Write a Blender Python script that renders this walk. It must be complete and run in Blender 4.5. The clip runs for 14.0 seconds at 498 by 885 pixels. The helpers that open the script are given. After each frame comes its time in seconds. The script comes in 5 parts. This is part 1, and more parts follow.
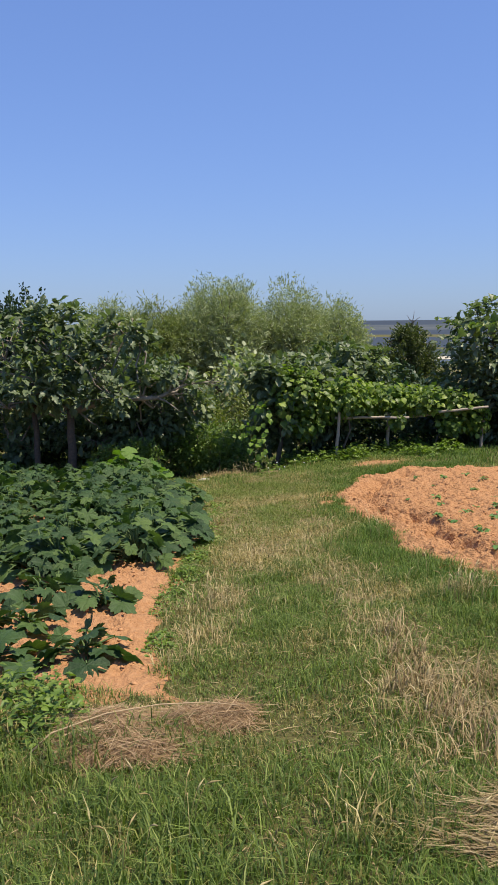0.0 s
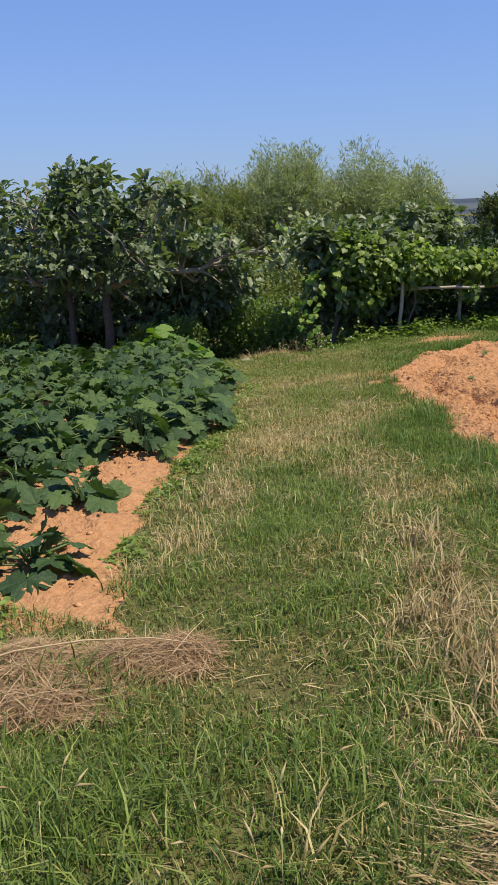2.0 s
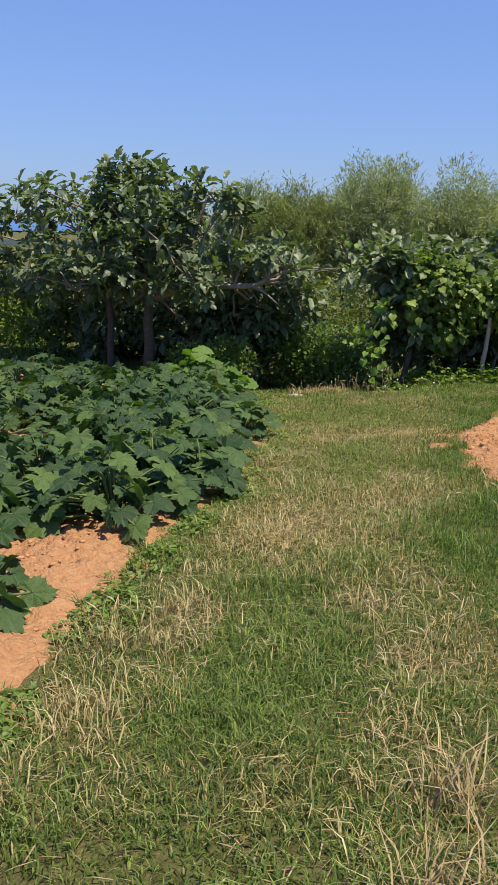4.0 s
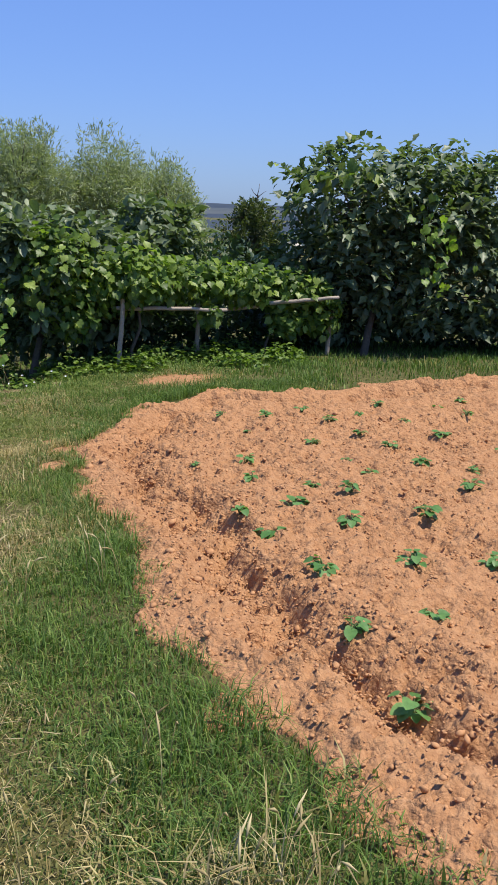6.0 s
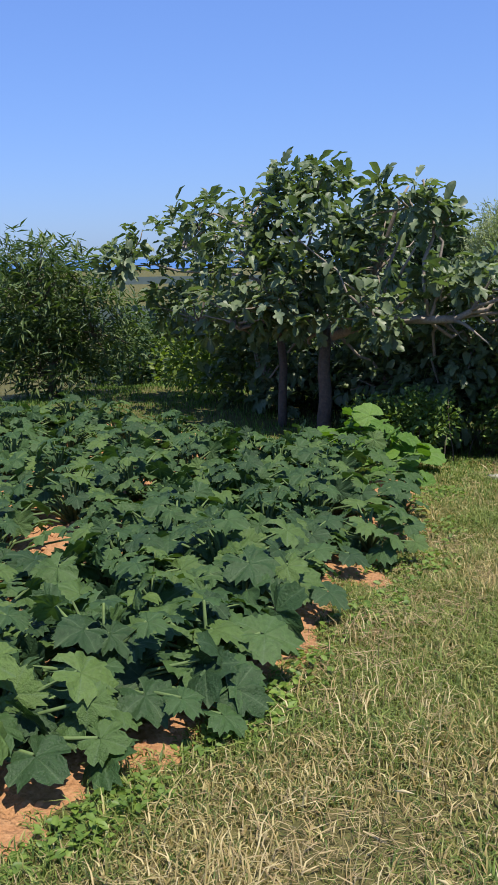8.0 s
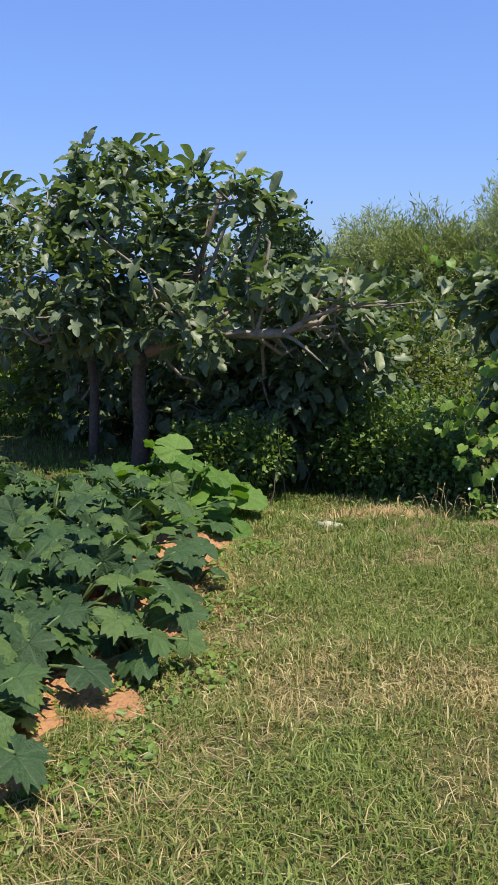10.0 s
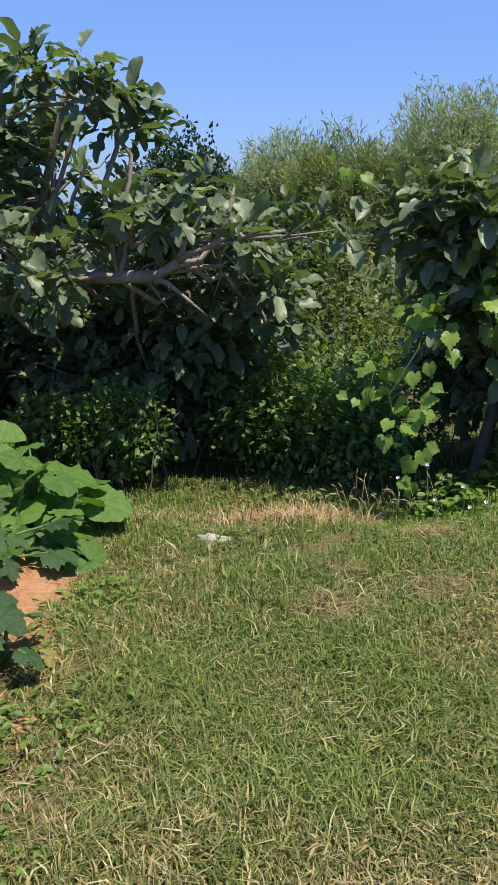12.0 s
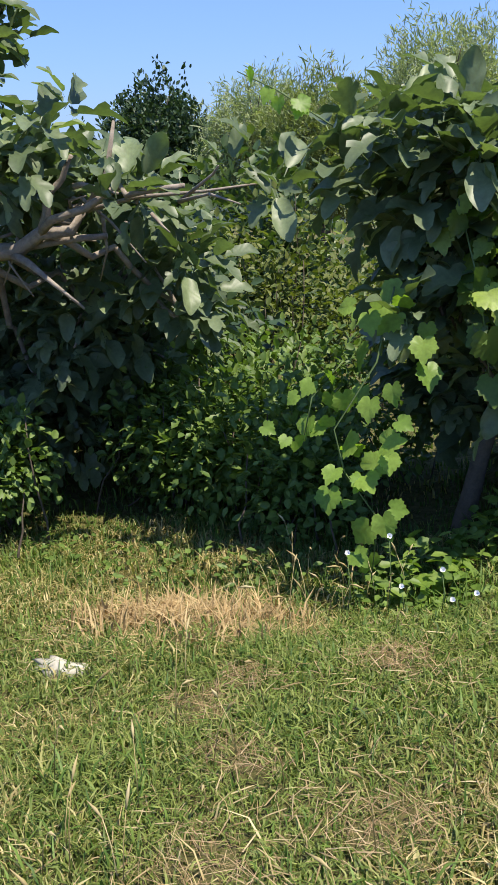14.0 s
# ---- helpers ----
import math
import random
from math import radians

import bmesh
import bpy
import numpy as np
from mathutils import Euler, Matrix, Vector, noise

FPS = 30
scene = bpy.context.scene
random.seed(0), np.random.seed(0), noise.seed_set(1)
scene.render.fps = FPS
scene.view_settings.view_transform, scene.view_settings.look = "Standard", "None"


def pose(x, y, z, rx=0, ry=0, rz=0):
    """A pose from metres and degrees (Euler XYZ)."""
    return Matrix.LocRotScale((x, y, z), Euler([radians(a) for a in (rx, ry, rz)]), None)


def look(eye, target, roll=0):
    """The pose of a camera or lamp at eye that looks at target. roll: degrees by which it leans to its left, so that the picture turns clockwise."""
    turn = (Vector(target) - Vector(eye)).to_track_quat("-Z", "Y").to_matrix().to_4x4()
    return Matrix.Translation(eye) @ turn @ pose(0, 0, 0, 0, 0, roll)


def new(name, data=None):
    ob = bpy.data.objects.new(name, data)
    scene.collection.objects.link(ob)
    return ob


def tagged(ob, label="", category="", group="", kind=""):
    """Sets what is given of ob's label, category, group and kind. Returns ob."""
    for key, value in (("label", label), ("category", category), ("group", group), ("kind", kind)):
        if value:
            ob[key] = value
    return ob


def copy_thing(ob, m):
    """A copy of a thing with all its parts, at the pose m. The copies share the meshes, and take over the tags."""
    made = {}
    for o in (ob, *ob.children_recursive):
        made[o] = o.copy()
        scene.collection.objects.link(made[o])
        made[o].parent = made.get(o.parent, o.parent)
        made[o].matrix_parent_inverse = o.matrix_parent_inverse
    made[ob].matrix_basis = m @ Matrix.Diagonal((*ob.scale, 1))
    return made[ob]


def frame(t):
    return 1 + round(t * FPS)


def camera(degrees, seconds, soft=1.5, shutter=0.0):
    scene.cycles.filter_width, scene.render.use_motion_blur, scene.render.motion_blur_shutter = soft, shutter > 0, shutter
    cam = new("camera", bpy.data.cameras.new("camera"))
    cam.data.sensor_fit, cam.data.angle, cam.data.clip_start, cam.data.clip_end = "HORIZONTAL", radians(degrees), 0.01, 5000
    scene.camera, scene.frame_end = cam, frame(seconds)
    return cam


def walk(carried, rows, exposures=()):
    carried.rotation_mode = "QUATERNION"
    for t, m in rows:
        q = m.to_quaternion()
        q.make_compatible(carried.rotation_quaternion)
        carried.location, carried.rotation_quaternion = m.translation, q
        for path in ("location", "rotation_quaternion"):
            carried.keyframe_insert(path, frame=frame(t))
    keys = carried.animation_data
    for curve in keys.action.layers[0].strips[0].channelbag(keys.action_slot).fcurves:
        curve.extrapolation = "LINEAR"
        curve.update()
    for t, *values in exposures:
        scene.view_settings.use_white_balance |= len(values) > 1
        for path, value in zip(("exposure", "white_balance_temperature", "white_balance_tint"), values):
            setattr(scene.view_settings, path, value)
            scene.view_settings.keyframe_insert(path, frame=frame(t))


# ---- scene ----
cam = camera(33.3, 14.0, 0.9)
PATH = [
    (0, (0.076, 0.157, 1.948), (-0.075, 2.132, 1.67), -0.4),
    (0.5, (0.188, 0.34, 1.833), (0.029, 2.301, 1.475), -0.7),
    (1, (0.263, 0.676, 1.727), (0.078, 2.619, 1.29), -0.9),
    (1.5, (0.391, 1.033, 1.637), (0.166, 2.956, 1.137), -1.2),
    (2, (0.468, 1.428, 1.594), (0.118, 3.323, 1.059), -2.1),
    (2.2, (0.451, 1.612, 1.567), (0.053, 3.497, 1.03), -1.7),
    (4.3, (0.647, 3.482, 1.53), (0.11, 5.341, 1.027), 1.8),
    (4.5, (0.739, 3.662, 1.523), (0.276, 5.538, 1.006), 1.9),
    (5, (0.871, 4.03, 1.524), (0.756, 5.947, 0.967), 3.6),
    (5.5, (0.923, 4.366, 1.532), (1.094, 6.284, 0.991), 2.1),
    (6, (0.964, 4.603, 1.53), (1.173, 6.517, 0.991), 2.3),
    (6.5, (0.988, 4.879, 1.518), (1.113, 6.841, 1.15), 1.7),
    (7, (0.835, 5.254, 1.432), (0.251, 7.111, 0.972), -0.7),
    (7.2, (0.778, 5.465, 1.442), (-0.144, 7.171, 0.951), -3.5),
    (9.3, (0.5, 6.98, 1.33), (-0.7245, 8.519, 0.96), 0.1),
    (9.5, (0.473, 7.141, 1.319), (-0.612, 8.782, 0.959), 0.1),
    (10, (0.399, 7.607, 1.265), (-0.503, 9.346, 0.863), 0.2),
    (10.5, (0.367, 8.033, 1.264), (-0.355, 9.85, 0.843), -0.5),
    (11, (0.312, 8.414, 1.255), (-0.389, 10.228, 0.788), -0.4),
    (11.5, (0.14, 8.769, 1.227), (-0.562, 10.575, 0.733), -0.5),
    (12, (0.028, 9.101, 1.2), (-0.695, 10.883, 0.649), -0.7),
    (12.5, (-0.03, 9.483, 1.198), (-0.754, 11.241, 0.577), -0.9),
    (13, (-0.17, 9.851, 1.16), (-0.897, 11.603, 0.527), -0.9),
    (13.5, (-0.168, 10.245, 1.147), (-0.888, 11.995, 0.499), -1.3),
    (14, (-0.131, 10.652, 1.16), (-0.836, 12.405, 0.505), -1.4),
]
walk(cam, [(t, look(eye, target, roll)) for t, eye, target, roll in PATH],
     ((0, 0.29, 7600, 10), (2.2, 0.26, 7550, 10), (5, 0.33, 7400, 10), (6.5, 0.27, 6550, 10), (9.5, 0.5, 7100, 10), (11, 0.4, 6950, 10), (12.5, 0.42, 6850, 10), (14, 0.66, 7000, 10)))

# ---- world, sun ----
SUN_TO = Vector((0.64, -0.2, 1.6)).normalized()
world = bpy.data.worlds.new("sky")
scene.world = world
world.use_nodes = True
wn = world.node_tree
sky = wn.nodes.new("ShaderNodeTexSky")
sky.sky_type = "NISHITA"
sky.sun_disc = False
sky.sun_elevation = math.asin(SUN_TO.z)
sky.sun_rotation = math.atan2(SUN_TO.x, SUN_TO.y)
sky.altitude = 100
sky.air_density = 1.3
sky.dust_density = 0.4
sky.ozone_density = 3.5
tint = wn.nodes.new("ShaderNodeMix")
tint.data_type, tint.blend_type = "RGBA", "MULTIPLY"
tint.inputs[0].default_value = 1.0
tint.inputs[7].default_value = (0.66, 1.0, 1.93, 1)
soft_sky = wn.nodes.new("ShaderNodeGamma")
soft_sky.inputs[1].default_value = 0.62
wn.links.new(sky.outputs[0], soft_sky.inputs[0])
wn.links.new(soft_sky.outputs[0], tint.inputs[6])
wn.links.new(tint.outputs[2], wn.nodes["Background"].inputs[0])
wn.nodes["Background"].inputs[1].default_value = 0.134
sun_data = bpy.data.lights.new("sun", "SUN")
sun_data.energy = 5.0
sun_data.angle = radians(0.53)
sun_data.color = (1.0, 0.95, 0.86)
sun = new("sun", sun_data)
sun.matrix_world = look(SUN_TO * 60, (0, 0, 0))

rng = np.random.RandomState(7)


# ---- materials ----
def node_material(name):
    m = bpy.data.materials.new(name)
    m.use_nodes = True
    t = m.node_tree
    return m, t, t.nodes["Principled BSDF"], t.nodes["Material Output"]


def ramp(t, fac, stops):
    r = t.nodes.new("ShaderNodeValToRGB")
    while len(r.color_ramp.elements) < len(stops):
        r.color_ramp.elements.new(0.5)
    for e, (p, c) in zip(r.color_ramp.elements, stops):
        e.position, e.color = p, (*c, 1)
    t.links.new(fac, r.inputs[0])
    return r.outputs[0]


def noise_of(t, vec, scale, detail=4, rough=0.55):
    n = t.nodes.new("ShaderNodeTexNoise")
    n.inputs["Scale"].default_value = scale
    n.inputs["Detail"].default_value = detail
    n.inputs["Roughness"].default_value = rough
    if vec is not None:
        t.links.new(vec, n.inputs["Vector"])
    return n.outputs["Fac"]


def mix(t, fac, a, b, mode="MIX"):
    m = t.nodes.new("ShaderNodeMix")
    m.data_type, m.blend_type = "RGBA", mode
    for sock, v in ((m.inputs[0], fac), (m.inputs[6], a), (m.inputs[7], b)):
        if isinstance(v, (int, float)):
            sock.default_value = v
        elif isinstance(v, tuple):
            sock.default_value = (*v, 1)
        else:
            t.links.new(v, sock)
    return m.outputs[2]


def bump(t, height, strength, dist, normal_in):
    b = t.nodes.new("ShaderNodeBump")
    b.inputs["Strength"].default_value = strength
    b.inputs["Distance"].default_value = dist
    t.links.new(height, b.inputs["Height"])
    t.links.new(b.outputs[0], normal_in)
    return b


def calc(t, op, a, b=None):
    n = t.nodes.new("ShaderNodeMath")
    n.operation = op
    for sock, v in zip(n.inputs, (a, b)):
        if v is None:
            continue
        if isinstance(v, (int, float)):
            sock.default_value = v
        else:
            t.links.new(v, sock)
    return n.outputs[0]


def variety(t):
    """A value from 0 to 1 that differs from leaf to leaf, joined or not."""
    g = t.nodes.new("ShaderNodeNewGeometry")
    o = t.nodes.new("ShaderNodeObjectInfo")
    return calc(t, "FRACT", calc(t, "ADD", g.outputs["Random Per Island"], o.outputs["Random"])), g


def leaf_material(name, stops, trans=0.35, rough=0.45, spec=0.4, glow=(1.3, 1.5, 0.5), veins=None):
    m, t, p, out = node_material(name)
    v, g = variety(t)
    col = ramp(t, v, stops)
    fine = noise_of(t, g.outputs["Position"], 55, 3)
    col = mix(t, 0.5, col, ramp(t, fine, [(0.3, (0.45, 0.45, 0.45)), (0.7, (1, 1, 1))]), "MULTIPLY")
    if veins:
        tc = t.nodes.new("ShaderNodeTexCoord")
        sep = t.nodes.new("ShaderNodeSeparateXYZ")
        t.links.new(tc.outputs["Object"], sep.inputs[0])
        a = calc(t, "ARCTAN2", sep.outputs[0], calc(t, "SUBTRACT", sep.outputs[1], 0.12))
        w = calc(t, "ABSOLUTE", calc(t, "SINE", calc(t, "MULTIPLY", a, 2.228)))
        line = ramp(t, w, [(0.03, (0.5, 0.5, 0.5)), (0.08, (0.15, 0.15, 0.15)), (0.35, (0, 0, 0))])
        col = mix(t, line, col, veins)
        spots = noise_of(t, tc.outputs["Object"], 9, 5, 0.7)
        col = mix(t, ramp(t, spots, [(0.56, (0, 0, 0)), (0.68, (0.45, 0.45, 0.45))]), col, veins)
        h = calc(t, "ADD", calc(t, "MULTIPLY", w, 0.5), noise_of(t, tc.outputs["Object"], 14, 3))
        bump(t, h, 0.5, 0.015, p.inputs["Normal"])
    t.links.new(col, p.inputs["Base Color"])
    p.inputs["Roughness"].default_value = rough
    p.inputs["Specular IOR Level"].default_value = spec
    tl = t.nodes.new("ShaderNodeBsdfTranslucent")
    t.links.new(mix(t, 1.0, col, glow, "MULTIPLY"), tl.inputs[0])
    ms = t.nodes.new("ShaderNodeMixShader")
    ms.inputs[0].default_value = trans
    t.links.new(p.outputs[0], ms.inputs[1])
    t.links.new(tl.outputs[0], ms.inputs[2])
    t.links.new(ms.outputs[0], out.inputs[0])
    return m


def bark_material(name, dark, light, scale=30):
    m, t, p, out = node_material(name)
    g = t.nodes.new("ShaderNodeNewGeometry")
    n1 = noise_of(t, g.outputs["Position"], scale, 6, 0.65)
    n2 = noise_of(t, g.outputs["Position"], 5, 3)
    col = mix(t, n2, ramp(t, n1, [(0.3, dark), (0.7, light)]), dark)
    t.links.new(col, p.inputs["Base Color"])
    p.inputs["Roughness"].default_value = 0.9
    bump(t, n1, 0.6, 0.01, p.inputs["Normal"])
    return m


def soil_material(name, light, mid, dark, coarse=True):
    m, t, p, out = node_material(name)
    g = t.nodes.new("ShaderNodeNewGeometry")
    a = noise_of(t, g.outputs["Position"], 1.7, 3)
    b = noise_of(t, g.outputs["Position"], 22, 6, 0.7)
    c = noise_of(t, g.outputs["Position"], 140, 3, 0.7)
    col = ramp(t, b, [(0.25, dark), (0.48, mid), (0.75, light)])
    col = mix(t, calc(t, "MULTIPLY", a, 0.45), col, light)
    col = mix(t, 0.35, col, ramp(t, c, [(0.3, (0.55, 0.5, 0.46)), (0.7, (1, 1, 1))]), "MULTIPLY")
    t.links.new(col, p.inputs["Base Color"])
    p.inputs["Roughness"].default_value = 0.95
    p.inputs["Specular IOR Level"].default_value = 0.15
    h = calc(t, "ADD", calc(t, "MULTIPLY", b, 1.0), calc(t, "MULTIPLY", c, 0.35))
    for scale, depth in ((26, 1.0), (60, 0.5)) if coarse else ():
        crumb = t.nodes.new("ShaderNodeTexVoronoi")
        crumb.inputs["Scale"].default_value = scale
        t.links.new(g.outputs["Position"], crumb.inputs["Vector"])
        h = calc(t, "SUBTRACT", h, calc(t, "MULTIPLY", crumb.outputs["Distance"], depth))
    bump(t, h, 0.75, 0.022 if coarse else 0.003, p.inputs["Normal"])
    return m


def grass_material(name, green, dry, trans=0.3, bias=0.0):
    """Blades that are green or dry by patches of the meadow and from blade to blade."""
    m, t, p, out = node_material(name)
    v, g = variety(t)
    patch = noise_of(t, g.outputs["Position"], 0.9, 4, 0.6)
    k = calc(t, "ADD", calc(t, "MULTIPLY", patch, 2.3), calc(t, "MULTIPLY", v, 0.6))
    k = calc(t, "ADD", k, bias - 0.96)
    fac = ramp(t, k, [(0.48, (0, 0, 0)), (0.72, (1, 1, 1))])
    gcol = ramp(t, v, green)
    dcol = ramp(t, calc(t, "FRACT", calc(t, "MULTIPLY", v, 7.3)), dry)
    col = mix(t, fac, gcol, dcol)
    t.links.new(col, p.inputs["Base Color"])
    p.inputs["Roughness"].default_value = 0.55
    p.inputs["Specular IOR Level"].default_value = 0.3
    tl = t.nodes.new("ShaderNodeBsdfTranslucent")
    t.links.new(mix(t, 1.0, col, (1.2, 1.3, 0.6), "MULTIPLY"), tl.inputs[0])
    ms = t.nodes.new("ShaderNodeMixShader")
    ms.inputs[0].default_value = trans
    t.links.new(p.outputs[0], ms.inputs[1])
    t.links.new(tl.outputs[0], ms.inputs[2])
    t.links.new(ms.outputs[0], out.inputs[0])
    return m


def plain_material(name, a, b, scale=20, rough=0.8):
    m, t, p, out = node_material(name)
    g = t.nodes.new("ShaderNodeNewGeometry")
    n = noise_of(t, g.outputs["Position"], scale, 5, 0.6)
    t.links.new(ramp(t, n, [(0.3, a), (0.7, b)]), p.inputs["Base Color"])
    p.inputs["Roughness"].default_value = rough
    return m


FIG = leaf_material("fig_leaf", [(0.0, (0.095, 0.133, 0.064)), (0.5, (0.147, 0.196, 0.1)), (0.9, (0.2, 0.255, 0.138)), (1.0, (0.25, 0.315, 0.13))], 0.3, 0.45, 0.42, (1.2, 1.45, 0.5))
VINE = leaf_material("vine_leaf", [(0.0, (0.075, 0.14, 0.03)), (0.5, (0.145, 0.23, 0.043)), (1.0, (0.32, 0.43, 0.08))], 0.42, 0.45, 0.4)
SHOOT = leaf_material("vine_shoot_leaf", [(0.0, (0.2, 0.34, 0.055)), (1.0, (0.33, 0.48, 0.09))], 0.5, 0.45, 0.4)
SQUASH = leaf_material("squash_leaf", [(0.0, (0.03, 0.067, 0.024)), (0.6, (0.056, 0.115, 0.036)), (1.0, (0.11, 0.18, 0.045))], 0.24, 0.55, 0.28, veins=(0.10, 0.155, 0.075))
PUMPKIN = leaf_material("pumpkin_leaf", [(0.0, (0.085, 0.185, 0.03)), (1.0, (0.15, 0.27, 0.045))], 0.35, 0.55, 0.35, veins=(0.17, 0.3, 0.09))
WITHER = leaf_material("withered_leaf", [(0.0, (0.36, 0.33, 0.06)), (1.0, (0.26, 0.2, 0.09))], 0.3, 0.7, 0.2)
BEAN = leaf_material("bean_leaf", [(0.0, (0.09, 0.22, 0.05)), (1.0, (0.16, 0.32, 0.09))], 0.3, 0.5, 0.4)
WILLOW = leaf_material("willow_leaf", [(0.0, (0.25, 0.295, 0.165)), (0.6, (0.35, 0.40, 0.235)), (1.0, (0.43, 0.47, 0.29))], 0.35, 0.5, 0.4)
LIGHT_WILLOW = leaf_material("light_willow_leaf", [(0.0, (0.19, 0.24, 0.09)), (1.0, (0.33, 0.37, 0.17))], 0.35, 0.5, 0.4)
YELLOWISH = leaf_material("light_leaf", [(0.0, (0.13, 0.2, 0.03)), (1.0, (0.24, 0.3, 0.06))], 0.4, 0.5, 0.4)
SHRUB = leaf_material("shrub_leaf", [(0.0, (0.045, 0.085, 0.025)), (0.6, (0.07, 0.12, 0.035)), (1.0, (0.14, 0.19, 0.05))], 0.3, 0.5, 0.4)
PEAR = leaf_material("pear_leaf", [(0.0, (0.06, 0.085, 0.03)), (1.0, (0.14, 0.17, 0.06))], 0.3, 0.5, 0.4)
ALDER = leaf_material("alder_leaf", [(0.0, (0.095, 0.135, 0.03)), (1.0, (0.2, 0.22, 0.06))], 0.35, 0.5, 0.3)
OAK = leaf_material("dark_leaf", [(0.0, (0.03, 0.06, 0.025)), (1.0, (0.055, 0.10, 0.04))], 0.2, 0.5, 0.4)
NETTLE = leaf_material("nettle_leaf", [(0.0, (0.09, 0.16, 0.035)), (1.0, (0.18, 0.27, 0.06))], 0.3, 0.5, 0.4)
WEED = leaf_material("weed_leaf", [(0.0, (0.10, 0.18, 0.03)), (1.0, (0.22, 0.32, 0.06))], 0.35, 0.5, 0.4)
GRASS = grass_material("grass_blade", [(0.0, (0.08, 0.122, 0.024)), (0.5, (0.158, 0.206, 0.045)), (1.0, (0.3, 0.348, 0.1))], [(0.0, (0.24, 0.18, 0.07)), (0.6, (0.42, 0.34, 0.145)), (1.0, (0.62, 0.52, 0.27))], bias=-0.01)
LUSH = grass_material("lush_blade", [(0.0, (0.04, 0.092, 0.014)), (0.5, (0.09, 0.165, 0.028)), (1.0, (0.19, 0.28, 0.06))], [(0.0, (0.4, 0.33, 0.13)), (1.0, (0.55, 0.46, 0.22))], bias=-0.35)
MEADOW = grass_material("meadow_blade", [(0.0, (0.045, 0.09, 0.016)), (0.5, (0.105, 0.165, 0.032)), (1.0, (0.23, 0.3, 0.07))], [(0.0, (0.24, 0.18, 0.07)), (0.6, (0.42, 0.34, 0.145)), (1.0, (0.6, 0.5, 0.26))], bias=-0.2)
BROWN_STRAW = leaf_material("brown_straw", [(0.0, (0.27, 0.19, 0.09)), (0.6, (0.42, 0.32, 0.16)), (1.0, (0.56, 0.45, 0.25))], 0.2, 0.6, 0.3, (1.1, 1.0, 0.8))
HAY = leaf_material("hay", [(0.0, (0.2, 0.115, 0.055)), (0.6, (0.46, 0.31, 0.165)), (1.0, (0.6, 0.45, 0.27))], 0.2, 0.6, 0.3, (1.1, 1.0, 0.8))
STRAW = leaf_material("straw", [(0.0, (0.38, 0.29, 0.12)), (0.6, (0.52, 0.42, 0.2)), (1.0, (0.68, 0.58, 0.32))], 0.2, 0.6, 0.3, (1.1, 1.0, 0.8))
RUST = leaf_material("dead_fern", [(0.0, (0.4, 0.27, 0.12)), (1.0, (0.66, 0.5, 0.26))], 0.25, 0.7, 0.2, (1.1, 1.0, 0.8))
STEM = plain_material("green_stem", (0.065, 0.11, 0.032), (0.12, 0.18, 0.055))
PETAL = plain_material("white_petal", (0.75, 0.75, 0.72), (0.85, 0.85, 0.82))
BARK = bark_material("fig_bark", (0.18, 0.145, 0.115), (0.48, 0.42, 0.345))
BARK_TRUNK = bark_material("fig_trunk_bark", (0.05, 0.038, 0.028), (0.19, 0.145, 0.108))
BARK_DARK = bark_material("dark_bark", (0.065, 0.05, 0.035), (0.18, 0.14, 0.10))
WOOD = bark_material("weathered_wood", (0.27, 0.225, 0.175), (0.5, 0.435, 0.35), 45)
SOIL = soil_material("red_soil", (0.53, 0.298, 0.15), (0.402, 0.204, 0.097), (0.25, 0.115, 0.052))
CLOD = soil_material("red_clod", (0.55, 0.31, 0.155), (0.46, 0.24, 0.115), (0.36, 0.175, 0.082), False)
TURF = soil_material("turf_earth", (0.2, 0.17, 0.07), (0.075, 0.08, 0.025), (0.03, 0.034, 0.012))
ROCK = plain_material("pale_stone", (0.31, 0.28, 0.21), (0.54, 0.5, 0.4), 30, 0.9)
# hills and fields: blue of the distant haze is mixed into the base colours
HAZED_HILL = plain_material("hazed_hills", (0.016, 0.028, 0.046), (0.028, 0.043, 0.06), 0.004, 1.0)
HAZED_FIELD = plain_material("hazed_fields", (0.03, 0.044, 0.055), (0.09, 0.1, 0.095), 0.006, 1.0)
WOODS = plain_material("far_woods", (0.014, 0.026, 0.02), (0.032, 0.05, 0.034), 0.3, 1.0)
SEA = plain_material("far_sea", (0.05, 0.14, 0.33), (0.06, 0.16, 0.36), 0.002, 0.6)


# ---- helpers of geometry ----
def mesh_np(name, V, F, mat, smooth=True):
    V, F = np.asarray(V, np.float32), np.asarray(F, np.int32)
    me = bpy.data.meshes.new(name)
    me.vertices.add(len(V))
    me.vertices.foreach_set("co", V.ravel())
    k = F.shape[1]
    me.loops.add(F.size)
    me.loops.foreach_set("vertex_index", F.ravel())
    me.polygons.add(len(F))
    me.polygons.foreach_set("loop_start", np.arange(0, F.size, k, dtype=np.int32))
    me.polygons.foreach_set("use_smooth", np.full(len(F), smooth))
    me.materials.append(mat)
    me.update(calc_edges=True)
    return me


def thing(name, x, y, z, label, category, group="", kind=""):
    ob = new(name)
    ob.location = (x, y, z)
    ob.empty_display_size = 0.1
    return tagged(ob, label, category, group, kind)


def origin(ob):
    o = np.zeros(3)
    while ob:
        o += np.array(ob.location)
        ob = ob.parent
    return o


def part(name, V, F, mat, parent=None, label="", kind="", smooth=True):
    """One mesh object from world coordinates, under parent."""
    o = origin(parent)
    ob = new(name, mesh_np(name, np.asarray(V) - o, F, mat, smooth))
    ob.parent = parent
    return tagged(ob, label, "", "", kind)


